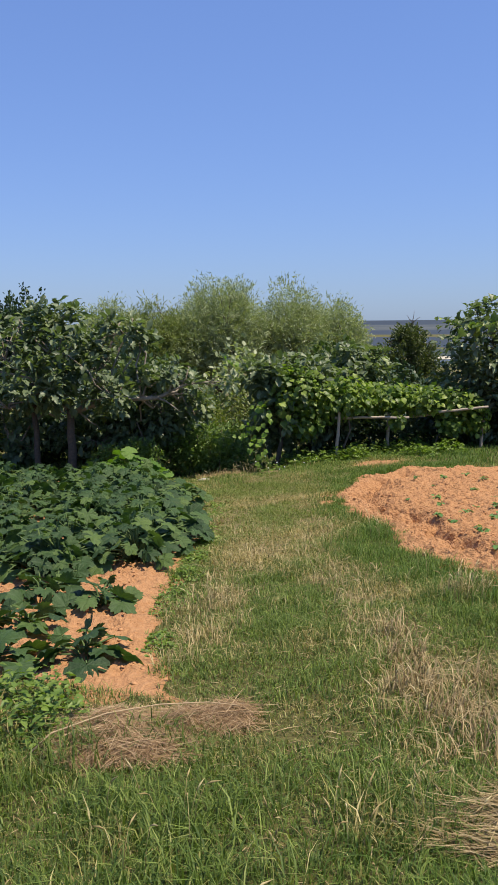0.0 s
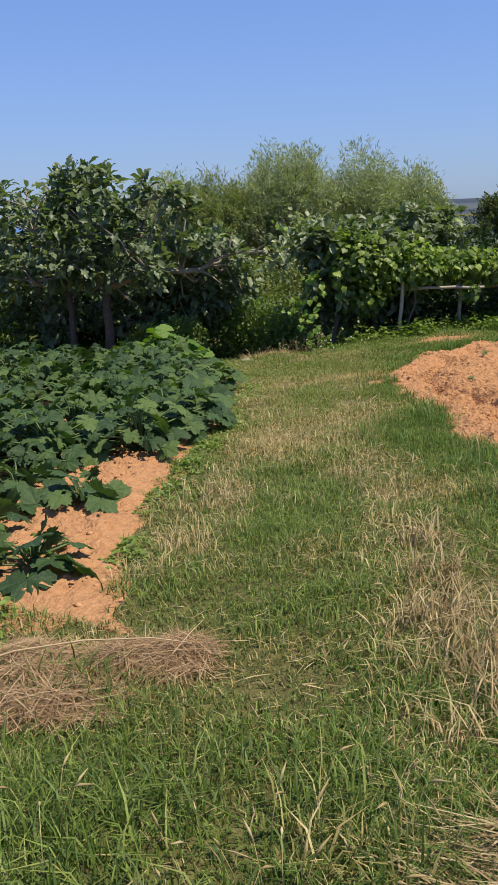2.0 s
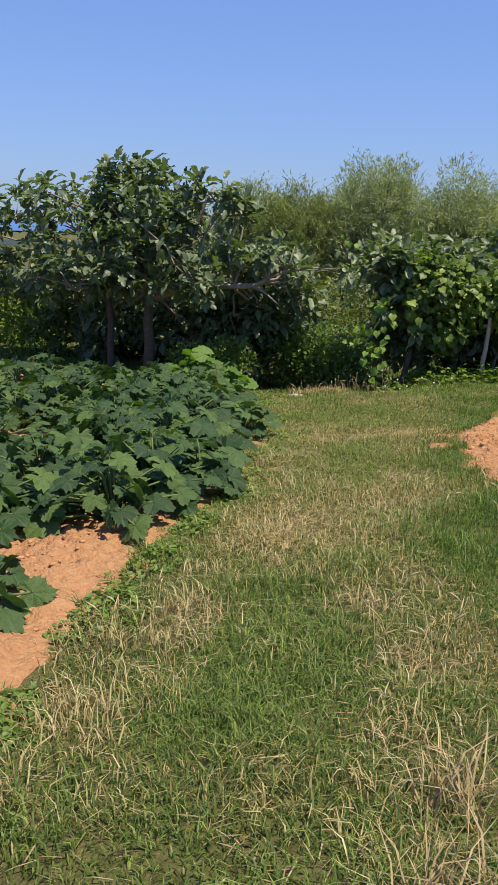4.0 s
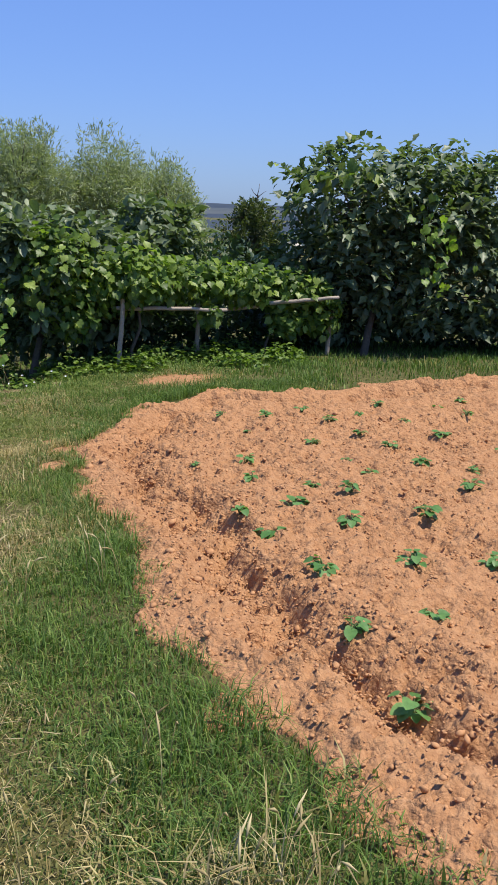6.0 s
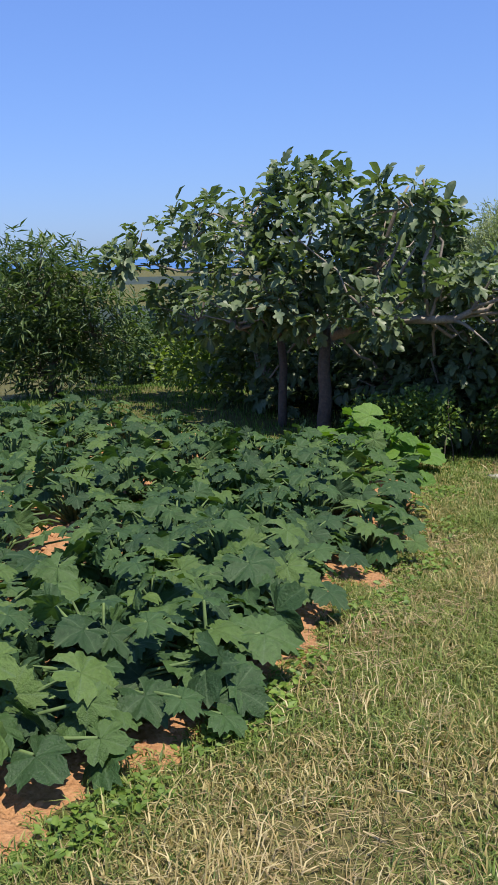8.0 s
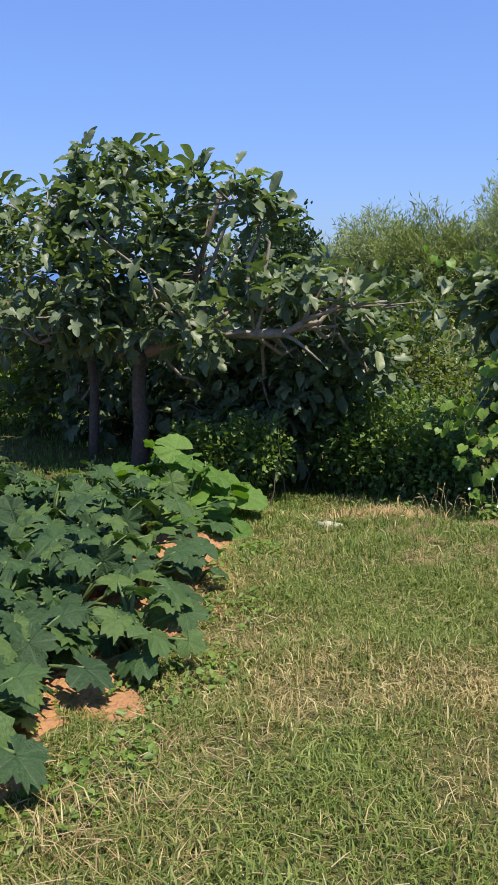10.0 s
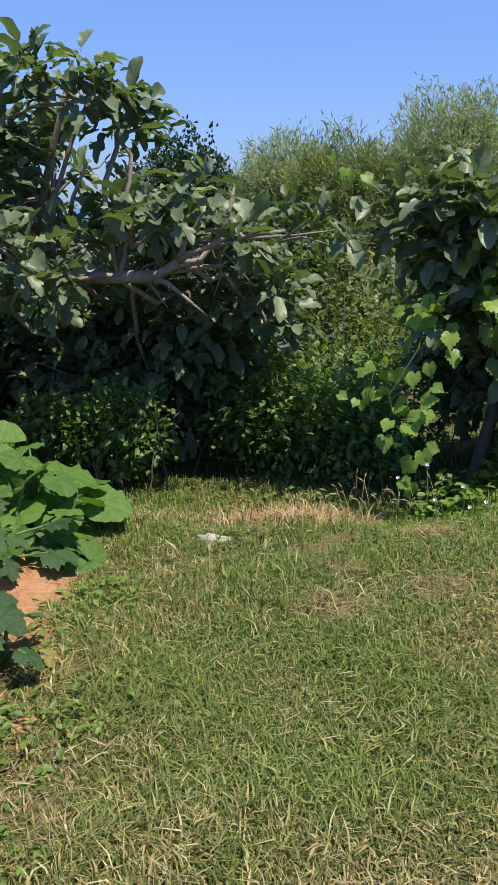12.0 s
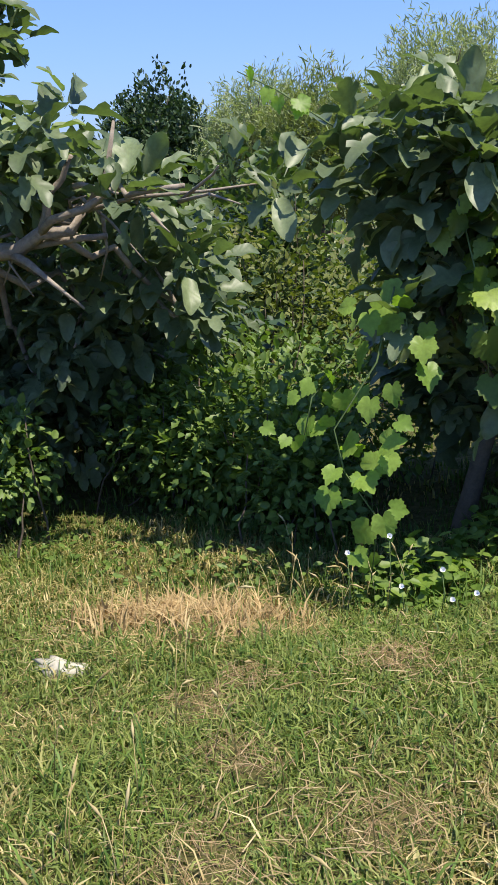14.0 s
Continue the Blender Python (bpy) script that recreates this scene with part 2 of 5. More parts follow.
def joined(pieces):
    V, F, n = [], [], 0
    for v, f in pieces:
        V.append(v)
        F.append(np.asarray(f) + n)
        n += len(v)
    return np.concatenate(V), np.concatenate(F)


def tube(points, radii, sides=7):
    P = np.asarray(points, float)
    n = len(P)
    V = []
    for i in range(n):
        d = P[min(i + 1, n - 1)] - P[max(i - 1, 0)]
        d /= np.linalg.norm(d) + 1e-9
        a = np.cross(d, (0.31, 0.87, 0.2) if abs(d[2]) > 0.8 else (0, 0, 1))
        a /= np.linalg.norm(a) + 1e-9
        b = np.cross(d, a)
        for k in range(sides):
            w = 2 * math.pi * k / sides
            V.append(P[i] + radii[i] * (math.cos(w) * a + math.sin(w) * b))
    V += [P[0], P[-1]]
    F = []
    for i in range(n - 1):
        for k in range(sides):
            a, b = i * sides + k, i * sides + (k + 1) % sides
            F += [(a, b, b + sides), (a, b + sides, a + sides)]
    for k in range(sides):
        F += [((k + 1) % sides, k, n * sides), ((n - 1) * sides + k, (n - 1) * sides + (k + 1) % sides, n * sides + 1)]
    return np.array(V), np.array(F)


def limb(a, b, r0, r1, sag=0.0, wob=0.06, n=6, sides=7, r=rng):
    a, b = np.array(a, float), np.array(b, float)
    L = np.linalg.norm(b - a)
    P = []
    for i in range(n):
        f = i / (n - 1)
        p = a + (b - a) * f
        p[2] += sag * L * math.sin(math.pi * f)
        if 0 < i < n - 1:
            p += r.normal(0, wob * L * 0.5, 3)
        P.append(p)
    return tube(P, np.linspace(r0, r1, n), sides)


def leaf_fan(outline, centre, fold=0.25, droop=0.3, ripple=0.0):
    """A leaf of unit length along y, from the half outline (x, y) and its mirror image."""
    rim = list(outline) + [(-x, y) for x, y in reversed(outline) if x > 1e-6]
    V = [(centre[0], centre[1], 0)] + [(x, y, 0) for x, y in rim]
    V = np.array(V, float)
    V[:, 2] = fold * np.abs(V[:, 0]) - droop * V[:, 1] ** 2
    V[1:, 2] += ripple * np.cos(np.arange(len(rim)) * math.pi)
    n = len(rim)
    F = np.array([(0, 1 + (i + 1) % n, 1 + i) for i in range(n)])
    return V, F



def ribbed_leaf(half, mids, strips, fold, droop, wave=0.04):
    """A lobed leaf folded along its midrib: half outline (x, y), midrib heights, and the triangles of one half."""
    M = [(0, y) for y in mids]
    n, m = len(half), len(M)
    xy = M + list(half) + [(-x, y) for x, y in half] + [(-0.012, -0.25), (0.012, -0.25), (0.012, 0.0), (-0.012, 0.0)]
    V = np.array([(x, y, fold * abs(x) - droop * max(y, 0) ** 2 + wave * math.sin(11 * y + 5 * x)) for x, y in xy])
    F = []
    for t in strips:
        a = [q if q < m else q for q in t]
        F.append(tuple(a))
        b = [q if q < m else q + n for q in t]
        F.append((b[0], b[2], b[1]))
    k = m + 2 * n
    F += [(k, k + 1, k + 2), (k, k + 2, k + 3)]
    return V, np.array(F)


FIG_HALF = [(0.07, -0.02), (0.17, 0.06), (0.21, 0.19), (0.17, 0.33), (0.28, 0.45), (0.35, 0.59), (0.28, 0.70), (0.17, 0.65), (0.18, 0.84), (0.09, 0.97)]
FIG_PLAIN = [(0.06, 0.0), (0.14, 0.1), (0.2, 0.22), (0.22, 0.36), (0.25, 0.5), (0.265, 0.63), (0.24, 0.75), (0.19, 0.85), (0.12, 0.93), (0.06, 0.985)]
FIG_STRIPS = [(0, 4, 5), (0, 5, 6), (0, 6, 7), (0, 7, 1), (1, 7, 8), (1, 8, 9), (1, 9, 10), (1, 10, 11), (1, 11, 2), (2, 11, 12), (2, 12, 13), (2, 13, 3)]
FIG_T = [ribbed_leaf(FIG_HALF, (0, 0.35, 0.65, 1.0), FIG_STRIPS, 0.4, 0.3), ribbed_leaf(FIG_PLAIN, (0, 0.35, 0.65, 1.0), FIG_STRIPS, 0.45, 0.2)]
FIG_FAR = leaf_fan([(0, 0), (0.2, 0.16), (0.18, 0.33), (0.34, 0.58), (0.17, 0.72), (0, 1.0)], (0, 0.45), 0.4, 0.3)
VINE_T = leaf_fan([(0, 0.12), (0.14, -0.06), (0.3, -0.03), (0.42, 0.06), (0.4, 0.14), (0.5, 0.24), (0.46, 0.33), (0.58, 0.47), (0.47, 0.54), (0.45, 0.66), (0.33, 0.66), (0.29, 0.8), (0.17, 0.82), (0.12, 0.93), (0, 1.05)], (0, 0.4), 0.18, 0.3, 0.02)
LANCE_T = (np.array([(0, 0, 0), (0.09, 0.4, 0.02), (0, 1, -0.15), (-0.09, 0.4, 0.02)], float), np.array([(0, 1, 2), (0, 2, 3)]))
OVATE_T = (np.array([(0, 0, 0), (0.3, 0.35, 0.06), (0.2, 0.75, 0.0), (0, 1, -0.12), (-0.2, 0.75, 0.0), (-0.3, 0.35, 0.06)], float), np.array([(0, 1, 2), (0, 2, 3), (0, 3, 4), (0, 4, 5)]))


def palm_leaf(lobes, depth, rim, seed, cup=0.25, fold=0.06, teeth=0.06):
    """A broad palmate leaf of unit radius round its stalk, with toothed lobes, in two rings."""
    r = np.random.RandomState(seed)
    V = [(0, 0.12, 0)]
    gap = 0.32
    for ring in (0.52, 1.0):
        for i in range(rim):
            a = math.pi + gap + (2 * math.pi - 2 * gap) * i / (rim - 1)
            a -= math.pi
            u = (a - math.pi) / (math.pi - gap)
            lob = 1 - (0.5 - 0.5 * math.cos(u * math.pi * (lobes - 1))) ** 3.2
            rad = (1 - depth + depth * lob) * (1.0 - 0.22 * abs(u)) * (1 + (teeth * (-1) ** i + r.normal(0, 0.7 * teeth)) * (ring > 0.9))
            rad = rad if ring > 0.9 else 0.5 * (1 - 0.25 * depth + 0.25 * depth * lob)
            x, y = rad * math.sin(a - math.pi) * 0.95, rad * math.cos(a - math.pi)
            z = cup * rad * 0.6 - 0.28 * rad * rad + (-fold * math.cos(u * math.pi * (lobes - 1)) + r.normal(0, 0.05)) * rad
            V.append((x, y + 0.12, z))
    F = []
    for i in range(rim - 1):
        F.append((0, 1 + i + 1, 1 + i))
        a, b = 1 + i, 2 + i
        F += [(a, b, b + rim), (a, b + rim, a + rim)]
    return np.array(V, float), np.array(F)


def frames(D, N):
    """Rotation matrices with y along D and z near N, one a row."""
    D = D / (np.linalg.norm(D, axis=1, keepdims=True) + 1e-9)
    X = np.cross(D, N)
    X /= np.linalg.norm(X, axis=1, keepdims=True) + 1e-9
    Z = np.cross(X, D)
    return np.stack([X, D, Z], axis=2)


def scatter(T, P, D, N, S):
    """Copies of the template T at P, along D, facing N, of the sizes S, joined."""
    V0, F0 = T
    M = frames(D, N) * np.asarray(S)[:, None, None]
    V = np.einsum("nij,kj->nki", M, V0) + P[:, None]
    F = F0[None] + (len(V0) * np.arange(len(P)))[:, None, None]
    return V.reshape(-1, 3), F.reshape(-1, F0.shape[1])


def single_leaves(name, T, mat, parent, P, D, N, S):
    """Leaves that are objects of their own on one mesh."""
    me = mesh_np(name, T[0], T[1], mat)
    o = origin(parent)
    for p, m, s in zip(P, frames(D, N), S):
        ob = new(name, me)
        ob.parent = parent
        ob.matrix_basis = Matrix.LocRotScale(Vector(p - o), Matrix(m.tolist()).to_quaternion(), (s, s, s))


def ground_z(x, y):
    x, y = np.asarray(x, float), np.asarray(y, float)
    z = 0.047 + 0.073 * np.clip(x, -3, 2) - 0.0243 * np.minimum(y, 15) + 0.07 * np.clip(3 - y, 0, 5)
    z = z - 0.12 * np.clip(y - 15.5, 0, 60) - 0.10 * np.clip(-8 - x, 0, 60) - 0.05 * np.clip(x - 9, 0, 80)
    dip = np.clip((y - 12.6) / 0.9, 0, 1) * np.clip((-0.05 - x) / 0.7, 0, 1) * np.clip((x + 4.0) / 1.2, 0, 1)
    z = z - 0.19 * dip * dip * (3 - 2 * dip)
    return np.maximum(z, -9.0) + 0.012 * np.sin(x * 3.1 + y * 1.3) + 0.012 * np.sin(y * 2.7 - x * 1.1)


PLOT = [(0.33, 10.3), (0.5, 9.15), (0.73, 8.8), (0.87, 8.1), (0.97, 7.6), (1.12, 7.15), (1.3, 6.85), (1.42, 6.6), (1.6, 6.3),
        (2.1, 5.6), (2.9, 4.9), (6.0, 4.55), (6.0, 13.4), (4.1, 13.15), (2.85, 12.45), (2.06, 12.12), (1.36, 12.22), (0.72, 11.7)]
BED = [(-0.74, 4.5), (-0.93, 5.5), (-1.06, 6.3), (-1.1, 7.0), (-1.12, 7.7), (-1.06, 8.6), (-1.33, 9.4), (-1.33, 9.9), (-1.5, 10.7),
       (-1.75, 11.5), (-2.15, 12.2), (-2.5, 12.75), (-3.2, 12.95), (-6.4, 12.95), (-6.4, 5.0), (-1.82, 4.85), (-1.3, 4.62)]


def inside_depth(poly, x, y):
    """Signed distance to the outline of poly: positive inside."""
    x, y = np.asarray(x, float), np.asarray(y, float)
    d = np.full(x.shape, 1e9)
    odd = np.zeros(x.shape, bool)
    for (x0, y0), (x1, y1) in zip(poly, poly[1:] + poly[:1]):
        ex, ey = x1 - x0, y1 - y0
        f = np.clip(((x - x0) * ex + (y - y0) * ey) / (ex * ex + ey * ey), 0, 1)
        d = np.minimum(d, np.hypot(x - x0 - f * ex, y - y0 - f * ey))
        odd ^= ((y0 > y) != (y1 > y)) & (x < (x1 - x0) * (y - y0) / (y1 - y0 + 1e-12) + x0)
    return np.where(odd, d, -d)


def fbm(x, y, scale, octaves=4, seed=0.0):
    out = np.empty(x.shape)
    fx, fy, fo = x.ravel(), y.ravel(), out.ravel()
    for i in range(fx.size):
        fo[i] = noise.fractal(Vector((fx[i] * scale + seed, fy[i] * scale, seed)), 0.9, 2.0, octaves)
    return fo.reshape(x.shape)


def smooth(a, b, v):
    f = np.clip((v - a) / (b - a), 0, 1)
    return f * f * (3 - 2 * f)


def plot_profile(d, n1, n2):
    """Height of the dug soil over the ground, by its depth from the edge."""
    z = 0.015 + 0.03 * smooth(0, 0.2, d) - 0.12 * smooth(0.1, 0.45, d) - 0.07 * np.exp(-((d - 0.42 - 0.08 * n1) / 0.10) ** 2) + 0.10 * smooth(0.4, 0.72, d - 0.12 * n1)
    return z + smooth(0.0, 0.18, d) * (0.045 * n1 + 0.034 * n2 * (1 + 0.6 * np.exp(-((d - 0.5) / 0.2) ** 2)))


def soil_patch(name, poly, x0, x1, y0, y1, step, profile, label):
    xs, ys = np.arange(x0, x1, step), np.arange(y0, y1, step)
    X, Y = np.meshgrid(xs, ys)
    d = inside_depth(poly, X, Y)
    d = d + 0.14 * fbm(X, Y, 2.2, 3, 9.0) + 0.05 * np.sin(X * 9 + 1.3 * np.sin(Y * 7)) + 0.04 * np.sin(Y * 13)
    n1, n2 = fbm(X, Y, 3.0, 3, 1.0), 0.9 - 1.5 * np.abs(fbm(X, Y, 9.0, 4, 5.0))
    wx, wy = X + 0.03 * fbm(X, Y, 12, 2, 21.0), Y + 0.03 * fbm(X, Y, 12, 2, 33.0)
    big = np.array([noise.voronoi(Vector((a * 9, b * 9, 0.3)))[0][0] for a, b in zip(wx.ravel(), wy.ravel())]).reshape(X.shape)
    fine = np.array([noise.voronoi(Vector((a * 21, b * 21, 5.3)))[0][0] for a, b in zip(wx.ravel(), wy.ravel())]).reshape(X.shape)
    rough = smooth(-0.25, 0.25, fbm(X, Y, 1.6, 3, 14.0))
    n2 = n2 + (0.5 + 0.9 * rough) * (1.0 * (0.36 - smooth(0.1, 0.6, big) * 0.5) + 0.5 * (0.25 - smooth(0.15, 0.6, fine) * 0.45) + 0.5 * fbm(X, Y, 26.0, 2, 51.0))
    Z = ground_z(X, Y) + np.where(d > -0.02, profile(d, n1, n2), -0.06)
    V = np.stack([X, Y, Z], -1).reshape(-1, 3)
    nx, ny = len(xs), len(ys)
    i = (np.arange(ny - 1)[:, None] * nx + np.arange(nx - 1)).ravel()
    F = np.stack([i, i + 1, i + nx + 1, i + nx], 1)
    keep = (d.ravel()[F] > -0.08).any(1)
    F = F[keep]
    used = np.unique(F)
    remap = np.full(len(V), -1)
    remap[used] = np.arange(len(used))
    ob = new(name, mesh_np(name, V[used], remap[F], SOIL))
    return tagged(ob, label, "soil", "", "structure"), V[used], d.ravel()[used]


# ---- ground, hills, sea ----
def graded(lo, hi, step, far):
    mid = np.arange(lo, hi + 1e-6, step)
    out, s, v = [], step, hi
    while v < far:
        s *= 1.35
        v += s
        out.append(v)
    low, s, v = [], step, lo
    while v > -far:
        s *= 1.35
        v -= s
        low.append(v)
    return np.array(low[::-1] + list(mid) + out)


gx, gy = graded(-10, 8, 0.12, 4500), graded(-3, 17, 0.12, 4500)
GX, GY = np.meshgrid(gx, gy)
GZ = ground_z(GX, GY)
deep = np.maximum(inside_depth(PLOT, GX, GY), inside_depth(BED, GX, GY))
GZ = GZ - 0.3 * smooth(0.12, 0.3, deep)
i = (np.arange(len(gy) - 1)[:, None] * len(gx) + np.arange(len(gx) - 1)).ravel()
tagged(new("ground", mesh_np("ground", np.stack([GX, GY, GZ], -1).reshape(-1, 3), np.stack([i, i + 1, i + len(gx) + 1, i + len(gx)], 1), TURF)),
       "sloping grassy garden ground reaching to the distance", "ground", "", "structure")


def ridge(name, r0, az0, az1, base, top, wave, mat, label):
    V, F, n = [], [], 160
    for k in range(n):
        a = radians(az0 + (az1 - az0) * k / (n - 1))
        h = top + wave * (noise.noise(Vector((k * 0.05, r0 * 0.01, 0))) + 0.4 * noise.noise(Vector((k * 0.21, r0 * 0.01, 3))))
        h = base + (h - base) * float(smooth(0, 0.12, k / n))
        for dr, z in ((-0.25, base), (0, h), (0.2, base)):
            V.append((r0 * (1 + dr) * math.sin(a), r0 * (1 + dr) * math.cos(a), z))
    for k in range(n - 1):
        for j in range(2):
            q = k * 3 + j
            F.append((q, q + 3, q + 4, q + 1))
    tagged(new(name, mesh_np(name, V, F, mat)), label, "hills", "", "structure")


# no haze volume here: the far ridges carry its blue tint in their materials
ridge("backdrop", 3400, -24, 150, -12, 19, 4, HAZED_HILL, "distant wooded hills on the horizon, coloured blue for haze")
ridge("backdrop", 1900, -16, 150, -12, 1.5, 2.5, HAZED_FIELD, "fields in the distant valley, coloured pale blue-grey for haze")
ridge("backdrop", 1100, -12, 150, -12, -5.0, 2.5, HAZED_HILL, "dark woods across the distant valley")
ridge("backdrop", 480, -22, 150, -12, -4.6, 1.6, HAZED_HILL, "dark wooded slope across the valley")
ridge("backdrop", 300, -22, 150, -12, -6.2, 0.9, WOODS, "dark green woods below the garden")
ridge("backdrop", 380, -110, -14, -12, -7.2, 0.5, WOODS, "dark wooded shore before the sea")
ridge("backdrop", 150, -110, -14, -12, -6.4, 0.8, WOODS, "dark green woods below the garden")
V = [(r * math.sin(radians(a)), r * math.cos(radians(a)), -8.0) for r in (700, 4700) for a in range(-100, -19, 4)]
n = len(V) // 2
tagged(new("water", mesh_np("water", V, [(k, k + 1, n + k + 1, n + k) for k in range(n - 1)], SEA)), "deep blue sea on the horizon", "sea", "", "structure")

plot_ob, plot_V, plot_d = soil_patch("plowed_plot", PLOT, 0.1, 6.2, 4.5, 13.6, 0.017, plot_profile, "freshly dug red earth plot with furrows and clods")
bed_ob, bed_V, bed_d = soil_patch("squash_bed", BED, -6.6, -0.6, 4.3, 13.1, 0.03,
                                  lambda d, a, b: 0.01 + 0.04 * smooth(0, 0.3, d) + smooth(0.02, 0.3, d) * (0.035 * a + 0.038 * b - 0.02), "dry red earth bed under squash plants")


# ---- trees ----
def in_lobes(lobes, count, r, shell=0.45):
    """Points in a union of ellipsoids (x, y, z, rx, ry, rz), mostly near their skins, with the outward ways."""
    w = np.array([l[3] * l[4] + l[4] * l[5] + l[3] * l[5] for l in lobes])
    k = r.choice(len(lobes), count, p=w / w.sum())
    L = np.array(lobes)[k]
    u = r.normal(0, 1, (count, 3))
    u /= np.linalg.norm(u, axis=1, keepdims=True)
    rad = 1 - shell * r.rand(count) ** 1.5 + 0.08 * r.normal(0, 1, count)
    return L[:, :3] + u * L[:, 3:] * rad[:, None], u


def above_ground(P, gap=0.06):
    return P[:, 2] > ground_z(P[:, 0], P[:, 1]) + gap


def rosettes(P, out, per, r, spread=0.9, lift=0.25):
    """Leaves set round twig ends: their feet, ways and facing."""
    n = len(P)
    Pk = np.repeat(P, per, 0)
    tw = out * 0.55 + np.array([0, 0, lift]) + r.normal(0, 0.25, out.shape)
    tw = np.repeat(tw / np.linalg.norm(tw, axis=1, keepdims=True), per, 0)
    side = r.normal(0, 1, (n * per, 3))
    D = side - (side * tw).sum(1, keepdims=True) * tw
    D /= np.linalg.norm(D, axis=1, keepdims=True)
    D = D * spread + tw * r.uniform(-0.1, 0.9, (n * per, 1)) + r.normal(0, 0.15, D.shape)
    D[:, 2] -= r.uniform(-0.4, 0.55, n * per)
    N = tw * 0.4 + np.array([0, 0, 0.9]) + r.normal(0, 0.4, (n * per, 3))
    return Pk + 0.06 * D + r.normal(0, 0.03, Pk.shape), D, N


def woody(base, lobes, trunk_r, fork, twigs, tips, r, lean=(0, 0), boughs=()):
    """Trunk and branches; returns two sets of pieces."""
    b = np.array(base, float)
    top = b + np.array([lean[0], lean[1], fork])
    trunk = [limb(b - np.array([0, 0, 0.12]), top, trunk_r * 1.25, trunk_r * 0.8, 0, 0.01, 9, 9, r)]
    bran = []
    for l in lobes:
        c = np.array(l[:3]) - np.array([0, 0, 0.25 * l[5]])
        start = min([top] + [np.array(q) for q in boughs], key=lambda q: np.linalg.norm(q - c))
        bran.append(limb(start, c, trunk_r * 0.3, trunk_r * 0.15, 0.08, 0.08, 7, 6, r))
    k = r.choice(len(tips), min(twigs, len(tips)), replace=False)
    cs = np.array(lobes)[:, :3]
    for q in k:
        c = cs[np.argmin(((cs - tips[q]) ** 2).sum(1))] - np.array([0, 0, 0.15])
        bran.append(limb(c, tips[q], trunk_r * 0.2, 0.006, 0.05, 0.06, 5, 5, r))
    return trunk, bran


def broad_tree(name, base, lobes, clusters, per, size, T, mat, bark, label, category, seed, trunk_r=0.09, fork=0.8, twigs=60,
               near=300, extra_trunks=(), extra_limbs=(), lean=(0, 0), lift=0.8, group="", clear=None, gaps=0.0, twig_bark=None, boughs=()):
    r = np.random.RandomState(seed)
    ob = thing(name, *base, label, category, group)
    tips, out = in_lobes(lobes, clusters, r)
    ok = above_ground(tips, 0.12)
    if gaps:
        hole = np.array([noise.noise(Vector(q) * 2.1) + 0.5 * noise.noise(Vector(q) * 4.5) for q in tips])
        ok &= hole > -0.5 + gaps * np.clip((tips[:, 2] - 0.1) / 0.5, 0, 1) * np.where(tips[:, 0] < -2.65, 1.0, 0.5)
    tips, out = tips[ok], out[ok]
    trunk, bran = woody(base, lobes, trunk_r, fork, twigs, tips, r, lean, boughs)
    part("trunk", *joined(trunk), bark, ob)
    for a, b, r0, r1 in extra_trunks:
        part("trunk", *limb(a, b, r0, r1, 0, 0.03, 7, 8, r), bark, ob)
    for q in bran[:len(lobes)]:
        part("branch", *q, twig_bark or bark, ob)
    part("brushwood", *joined(bran[len(lobes):]), twig_bark or bark, ob, "", "stuff")
    for pts, r0, r1 in extra_limbs:
        part("branch", *tube(pts, np.linspace(r0, r1, len(pts)), 8), twig_bark or bark, ob, "bare pale grey branch")
    P, D, N = rosettes(tips, out, per, r, lift=lift)
    S = size * r.uniform(0.5, 1.25, len(P))
    ok = above_ground(P, 0.02)
    if clear:
        lo, hi = np.array(clear[0]), np.array(clear[1])
        ok &= ~((P > lo) & (P < hi)).all(1)
    P, D, N, S = P[ok], D[ok], N[ok], S[ok]
    order = np.argsort(P[:, 1])
    a, b = order[:near], order[near:]
    kinds = T if isinstance(T, list) else [T]
    rest = []
    for j, kind in enumerate(kinds):
        q = a[j::len(kinds)]
        single_leaves("leaf", kind, mat, ob, P[q], D[q], N[q], S[q])
        q = b[j::len(kinds)]
        rest.append(scatter(kind, P[q], D[q], N[q], S[q]))
    part("foliage", *joined(rest), mat, ob, "", "stuff")
    return ob


def gz(x, y):
    return float(ground_z(x, y))


